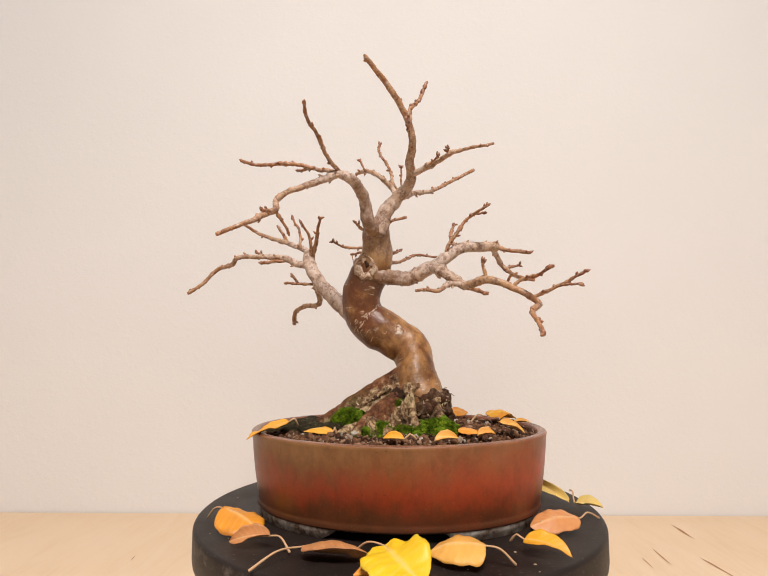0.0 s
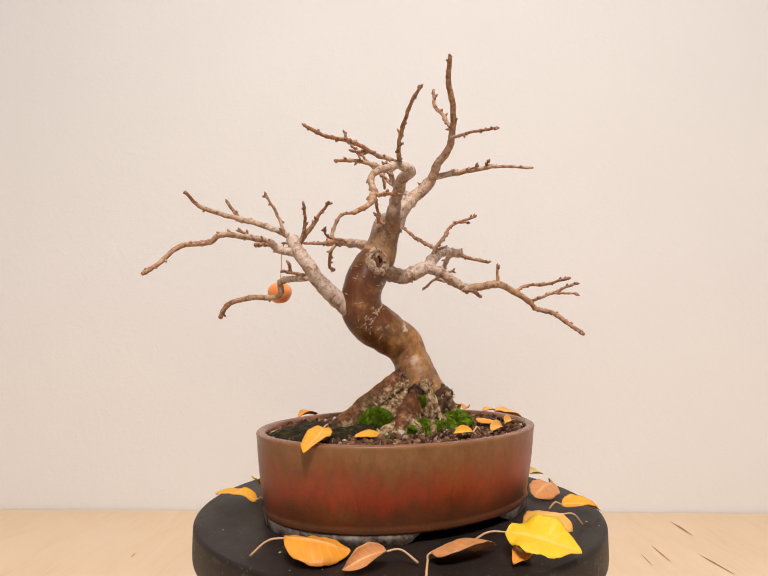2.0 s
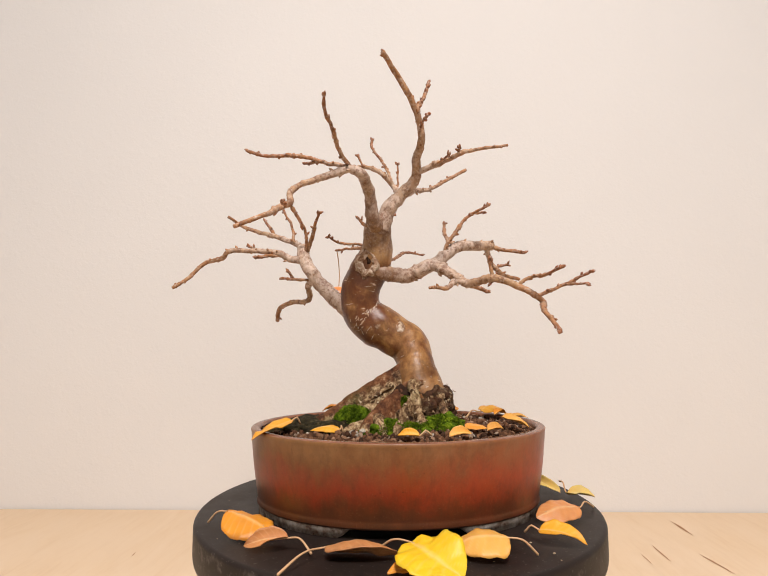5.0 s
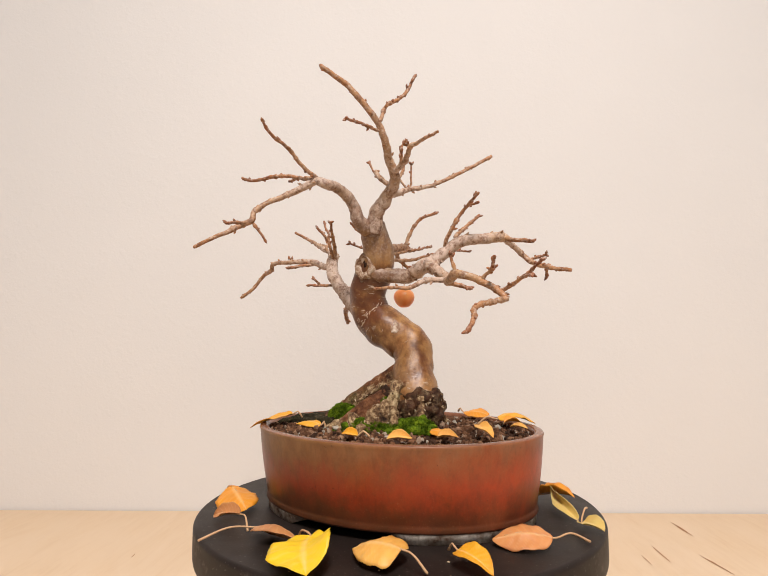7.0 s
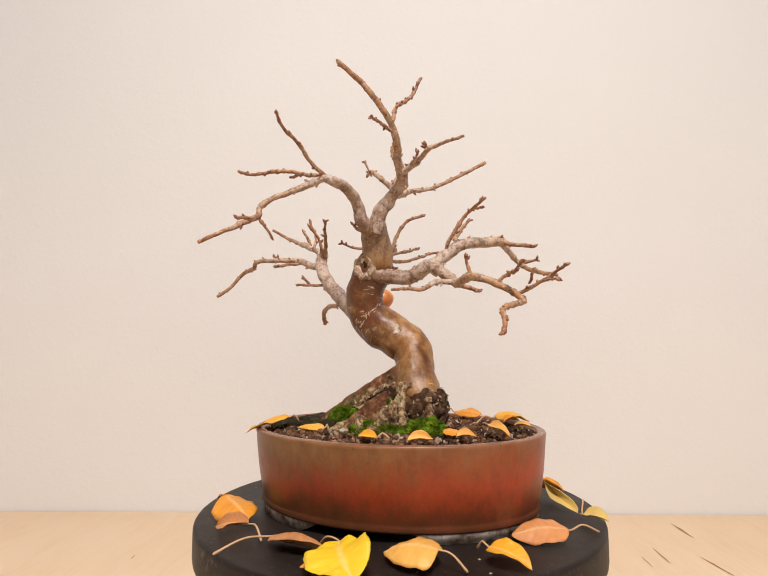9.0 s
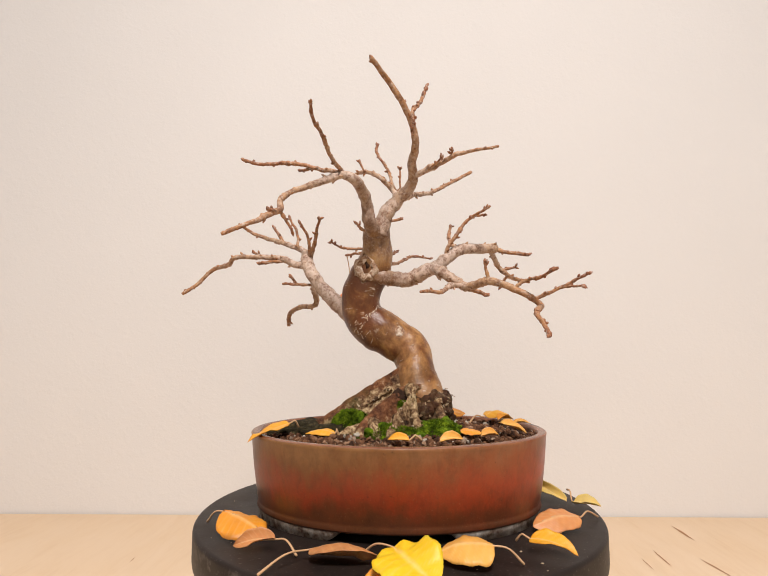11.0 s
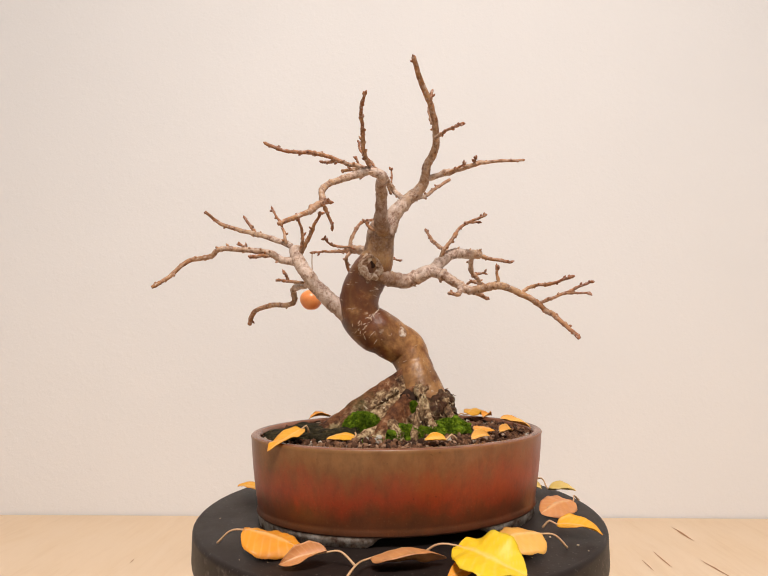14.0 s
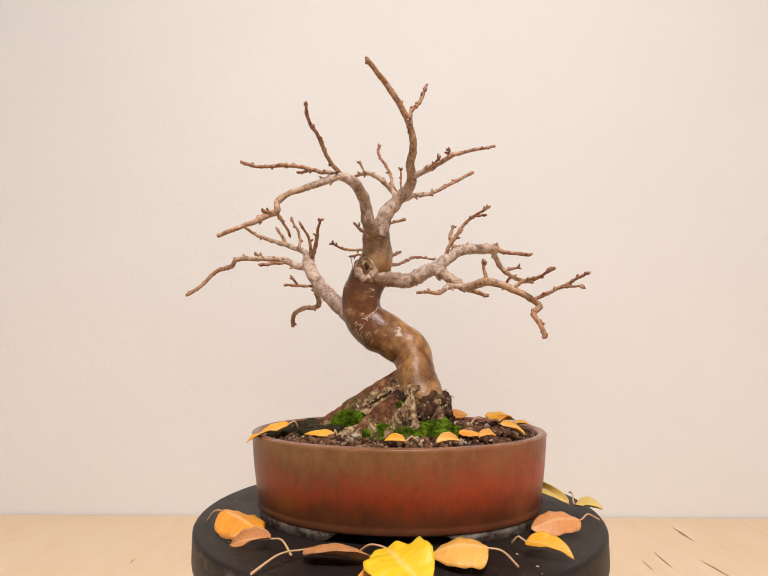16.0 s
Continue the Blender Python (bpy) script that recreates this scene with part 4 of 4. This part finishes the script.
def moss_cushion(at, size, label):
    ob = thing("moss_cushion", label, "moss", "moss cushions round the trunk")
    bm = bmesh.new()
    lump(bm, at, size, 0.34, 130.0, 5, at[1] * 40)
    part("cushion", bm, MOSS, ob)
    vs, fs = [], []
    for k in range(2600):
        a, u = moss_rng.uniform(0, 2 * math.pi), moss_rng.uniform(-0.1, 1)
        r = math.sqrt(max(0, 1 - u * u))
        d = Vector((r * math.cos(a), r * math.sin(a), u))
        p = Vector(at) + Vector((d.x * size[0], d.y * size[1], d.z * size[2])) * 1.0
        w = (d + Vector([moss_rng.uniform(-0.7, 0.7) for _ in range(3)])).normalized()
        h, s = moss_rng.uniform(0.0008, 0.0022), w.orthogonal().normalized() * 0.00028
        t = w.cross(s)
        i = len(vs)
        vs += [p + s, p - s * 0.5 + t, p - s * 0.5 - t, p + w * h]
        fs += [(i, i + 1, i + 3), (i + 1, i + 2, i + 3), (i + 2, i, i + 3)]
    me = bpy.data.meshes.new("moss_fuzz")
    me.from_pydata(vs, [], fs)
    me.materials.append(MOSS)
    sh = new("moss_fuzz", me)
    sh.parent = ob
    tagged(sh, "fine moss shoots", kind="stuff")


moss_cushion((-0.008, -0.0425, 0.0610), (0.0180, 0.0095, 0.0082), "bright green moss sheet between the roots")
moss_cushion((0.012, -0.0415, 0.0600), (0.0170, 0.0090, 0.0066), "low green moss patch on the soil")
moss_cushion((0.029, -0.0350, 0.0625), (0.0150, 0.0110, 0.0088), "bright green moss sheet at the trunk's foot")
moss_cushion((-0.036, -0.0215, 0.0665), (0.0145, 0.0065, 0.0105), "green moss sheet on the root slope")
moss_cushion((0.002, -0.0270, 0.0770), (0.0045, 0.0040, 0.0070), "small green moss tuft in a root hollow")
moss_cushion((-0.034, -0.0430, 0.0575), (0.0100, 0.0050, 0.0040), "dark green moss patch beside a root")

# ---------------------------------------------------------------- fruit
fruit = thing("hanging_fruit", "small round orange fruit hanging on a thin stalk", "fruit")
FR = Vector((-0.0448, 0.1265, 0.1730))
bm = bmesh.new()
prof = [(0, -0.0096), (0.0018, -0.0103), (0.0050, -0.0097), (0.0085, -0.0066), (0.0112, -0.0015), (0.0112, 0.0030), (0.0090, 0.0070), (0.0050, 0.0094), (0.0020, 0.0098), (0, 0.0088)]
lathe(bm, prof, 40)
for v in bm.verts:
    q = Matrix.Rotation(radians(50), 3, "Z") @ v.co
    q.x *= 1.05
    v.co = (Matrix.Rotation(radians(-50), 3, "Z") @ q) * (1 + 0.02 * noise.noise(v.co * 120)) + FR
flesh = part("flesh", bm, FRUIT, fruit)
flesh.modifiers.new("round", "SUBSURF").levels = 2
flesh.modifiers["round"].render_levels = 2
bm = bmesh.new()
tube(bm, spline([FR + Vector((0, 0, 0.009)), FR + Vector((0.0006, -0.001, 0.022)), FR + Vector((-0.0006, -0.004, 0.036)), Vector((-0.047, 0.115, 0.2185))], 0.002),
     [0.0005] * len(spline([FR + Vector((0, 0, 0.009)), FR + Vector((0.0006, -0.001, 0.022)), FR + Vector((-0.0006, -0.004, 0.036)), Vector((-0.047, 0.115, 0.2185))], 0.002)), 7)
part("stalk", bm, STALK, fruit, "thin pale stalk")

# ---------------------------------------------------------------- crumbs on the turntable
crumb_rng = random.Random(77)
for k in range(14):
    b, r = crumb_rng.uniform(0, 2 * math.pi), crumb_rng.uniform(0.118, 0.147)
    size = crumb_rng.choice((0.0003, 0.0004, 0.0005, 0.0007))
    crumb = thing("soil_crumb", "tiny pale crumb of dry soil on the turntable", "crumb", "crumbs on the turntable")
    bm = bmesh.new()
    lump(bm, (r * math.cos(b), r * math.sin(b), size * 0.6), (size * 1.5, size, size * 0.7), 0.3, 900.0, 1, k * 0.01)
    part("grain", bm, FLAKE, crumb)

# ---------------------------------------------------------------- fallen leaves
leaf_count = [0]


def leaf(base, tip, width, material, label, stem=None, curl=0.2, fold=0.15, arch=0.1, tilt=0.0, twist=0.0, face=0.0, lop=1.0, full=None, group="fallen leaves on the turntable"):
    """A leaf from its stalk's joint to its tip, in millimetres. curl: how far the sides rise (in half widths), fold: sharpness of the
    middle crease, arch: rise of the middle over the ends, tilt: roll about its length in degrees, twist: more roll towards the tip, face: degrees by which
    the far edge is raised, lop: the share of its width that one half has, full: where it is widest (over 1: nearer to the tip)."""
    leaf_count[0] += 1
    rr = random.Random(leaf_count[0] * 17)
    b, t = Vector(base) / 1000, Vector(tip) / 1000
    L = (t - b).length
    d = (t - b) / L
    tilt += face if d.x < 0 else -face
    side = d.cross(Vector((0, 0, 1))).normalized()
    up = side.cross(d).normalized()
    half = width / 2000
    nu, nv = 40, 15
    bm = bmesh.new()
    rim = bm.verts.layers.float.new("rim")
    ven = bm.verts.layers.float.new("vein")
    grid = []
    ph, bow, full = rr.uniform(0, 9), rr.uniform(-0.07, 0.07), full or rr.uniform(0.70, 1.0)
    small = width < 18
    twist += rr.uniform(-38, 38) if small else rr.uniform(-12, 12)
    for i in range(nu):
        u = i / (nu - 1)
        w = half * min(1.0, 1.06 * math.sin(math.pi * u ** full) ** (0.50 if u ** full < 0.5 else 0.80)) if 0 < u < 1 else 0.0
        w = max(w, half * 0.015)
        row = []
        roll = radians(tilt + twist * u)
        s2, u2 = side * math.cos(roll) + up * math.sin(roll), up * math.cos(roll) - side * math.sin(roll)
        for j in range(nv):
            v = 2 * j / (nv - 1) - 1
            e = abs(v)
            v = v if v > 0 else v * lop
            rise = half * (curl * e * e + fold * e) * (w / half)
            wave = 0.022 * half * math.sin(7 * u * math.pi + ph + (1.5 if v > 0 else 0)) * e * e * 1.6
            ser = 1 + 0.05 * noise.noise(Vector((u * 9 + ph, 2.0 * (v > 0), 0))) + 0.012 * math.sin(u * 150 + ph)
            p = b + d * (u * L) + up * (arch * L * math.sin(math.pi * u)) + s2 * (w * v * ser + bow * L * math.sin(math.pi * u)) + u2 * (rise + wave)
            p += u2 * half * ((0.34 if small else 0.20) * e * noise.noise(p * (95 if small else 70) + Vector((ph, 0, 0))) + 0.05 * noise.noise(p * 210))
            q = bm.verts.new(p)
            q[rim] = max(e, abs(2 * u - 1) ** 3)
            side_vein = math.cos((u * 1.0 - e * 0.16) * 2 * math.pi * 8)
            q[ven] = max(0.0, 1 - e * 7) + 0.35 * max(0, side_vein) ** 6 * (e < 0.92)
            row.append(q)
        grid.append(row)
    for i in range(nu - 1):
        for j in range(nv - 1):
            bm.faces.new((grid[i][j], grid[i + 1][j], grid[i + 1][j + 1], grid[i][j + 1]))
    ob = thing("fallen_leaf", label, "leaf", group)
    blade = part("blade", bm, material, ob)
    sol = blade.modifiers.new("thick", "SOLIDIFY")
    sol.thickness, sol.offset = 0.00035, -1
    pts = [b + d * L * 0.80 + up * (arch * L * math.sin(math.pi * 0.8)), b + d * L * 0.45 + up * (arch * L * math.sin(math.pi * 0.45) - 0.0003), b]
    rad = [0.0002, 0.0004, 0.0006]
    if stem:
        e = Vector(stem) / 1000
        pts += [(b + e) / 2 + Vector((0, 0, 0.0035)) + side * rr.uniform(-0.0015, 0.0015), e]
        rad += [0.00062, 0.00085]
    sl = spline(pts, 0.002)
    bm = bmesh.new()
    tube(bm, sl, [float(np.interp(u, range(len(rad)), rad)) for _, u in sl], 7)
    part("stalk", bm, STALK, ob, "pale leaf stalk")
    return ob


leaf((-122, -50, 12), (-90, -72, 4), 30, AMBER, "amber leaf with upturned edge on the charcoal turntable", (-137, -38, 2), -0.25, -0.15, 0.08, face=4)
leaf((-79, -93, 8), (-106, -89, 3), 11, TAN, "folded dry tan leaf under an amber leaf", (-65, -103, 2), 0.55, 0.35, 0.04, 14, 25)
leaf((-57, -105, 6), (-14, -115, 4), 18, TAN, "long wavy tan leaf on the charcoal turntable", (-82, -130, 2), -0.35, -0.25, 0.13, 18, 20)
leaf((-8, -117, 11), (13, -155, 5), 40, YELLOW, "large bright yellow leaf lying raised on another leaf", (-25, -104, 4), 0.0, 0.22, 0.07, -15, lop=0.8, full=1.05)
leaf((50, -116, 11), (17, -111, 5), 29, PALE, "rounded pale apricot leaf with a long stalk", (66, -119, 2), -0.15, -0.2, 0.10, 10)
leaf((76, -96, 8), (100, -111, 3), 15, GOLD, "narrow golden orange leaf on the charcoal turntable", (69, -90, 5), 0.15, 0.15, 0.10, -18)
leaf((123, -52, 7), (88, -61, 4), 22, SALMON, "salmon brown leaf with a curved stalk", (143, -34, 2), -0.1, -0.15, 0.12, 14, 15)
leaf((136, -4, 4), (151, -21, 5), 14, CREAM, "curled creamy yellow leaf at the turntable's edge", (138, 14, 9), 0.4, 0.2, 0.05, -20)
leaf((133, 2, 3), (111, 34, 17), 9, CREAM, "long twisted creamy yellow leaf", None, 0.7, 0.3, 0.04, 20, 50)
leaf((97, 48, 5), (127, 48, 7), 22, AMBER, "amber leaf behind the pot on the turntable", (90, 47, 3), 0.4, 0.2, 0.08, 10)
leaf((-94, 57, 5), (-115, 88, 6), 16, GOLD, "narrow orange leaf behind the pot on the turntable", (-87, 53, 3), 0.1, 0.2, 0.08, 0)
leaf((-76, 84, 5), (-90, 66, 18), 20, YELLOW, "yellow leaf leaning against the back of the pot", None, 0.2, 0.1, 0.05, 20)
leaf((-4, -128, 3), (-24, -137, 3), 11, AMBER, "small orange leaf half hidden under a yellow leaf", None, 0.1, 0.1, 0.06, 0)
IN_POT = "fallen leaves on the soil in the pot"
leaf((-82, -25, 68), (-108, -47, 58), 17, GOLD, "golden yellow leaf drooping over the pot's rim", (-76, -21, 65), 0.10, 0.1, 0.05, face=14, group=IN_POT)
leaf((-47, -40, 63), (-68, -42, 63), 9, GOLD, "small golden leaf on the soil", (-45, -37, 61), -0.2, -0.2, 0.10, face=32, group=IN_POT)
leaf((4, -79, 64), (-10, -75, 64), 7, GOLD, "small golden yellow leaf by the pot's rim", (12, -78, 64), 0.5, 0.3, 0.06, face=28, group=IN_POT)
leaf((24, -77, 63), (40, -73, 64), 7, PALE, "thin pale orange leaf along the pot's rim", None, 0.4, 0.3, 0.06, face=20, group=IN_POT)
leaf((43, -44, 65), (58, -50, 63), 8, AMBER, "small orange leaf on the gritty soil", None, -0.1, -0.1, 0.06, face=28, group=IN_POT)
leaf((54, -63, 64), (67, -59, 64), 7, PALE, "curled pale orange leaf on the soil", None, 0.6, 0.3, 0.08, face=20, group=IN_POT)
leaf((74, 24, 66), (101, 36, 62), 16, GOLD, "arched golden leaf at the pot's edge", (60, 18, 62), -0.2, -0.1, 0.20, face=14, group=IN_POT)
leaf((74, -34, 69), (88, -52, 64), 10, PALE, "pale dry leaf lying on the soil", None, 0.2, 0.2, 0.04, face=14, group=IN_POT)
leaf((38, 58, 65), (62, 50, 65), 12, AMBER, "amber leaf behind the trunk on the soil", (32, 60, 66), -0.1, -0.1, 0.10, face=16, group=IN_POT)
leaf((90, -5, 65), (103, -10, 65), 7, PALE, "small pale orange leaf by the rim", None, 0.3, 0.2, 0.08, face=20, group=IN_POT)
leaf((-40, 62, 65), (-60, 54, 65), 13, AMBER, "orange leaf behind the roots on the soil", None, 0.1, 0.1, 0.10, face=10, group=IN_POT)
leaf((82, 10, 65), (94, 16, 65), 8, AMBER, "curled orange brown leaf on the soil", None, 0.5, 0.3, 0.10, face=14, group=IN_POT)


# ---------------------------------------------------------------- what moves
def motions():
    for ob in turning:
        walk(ob, [(t, pose(*AXIS, 0, 0, a)) for t, a in TURN])


motions()
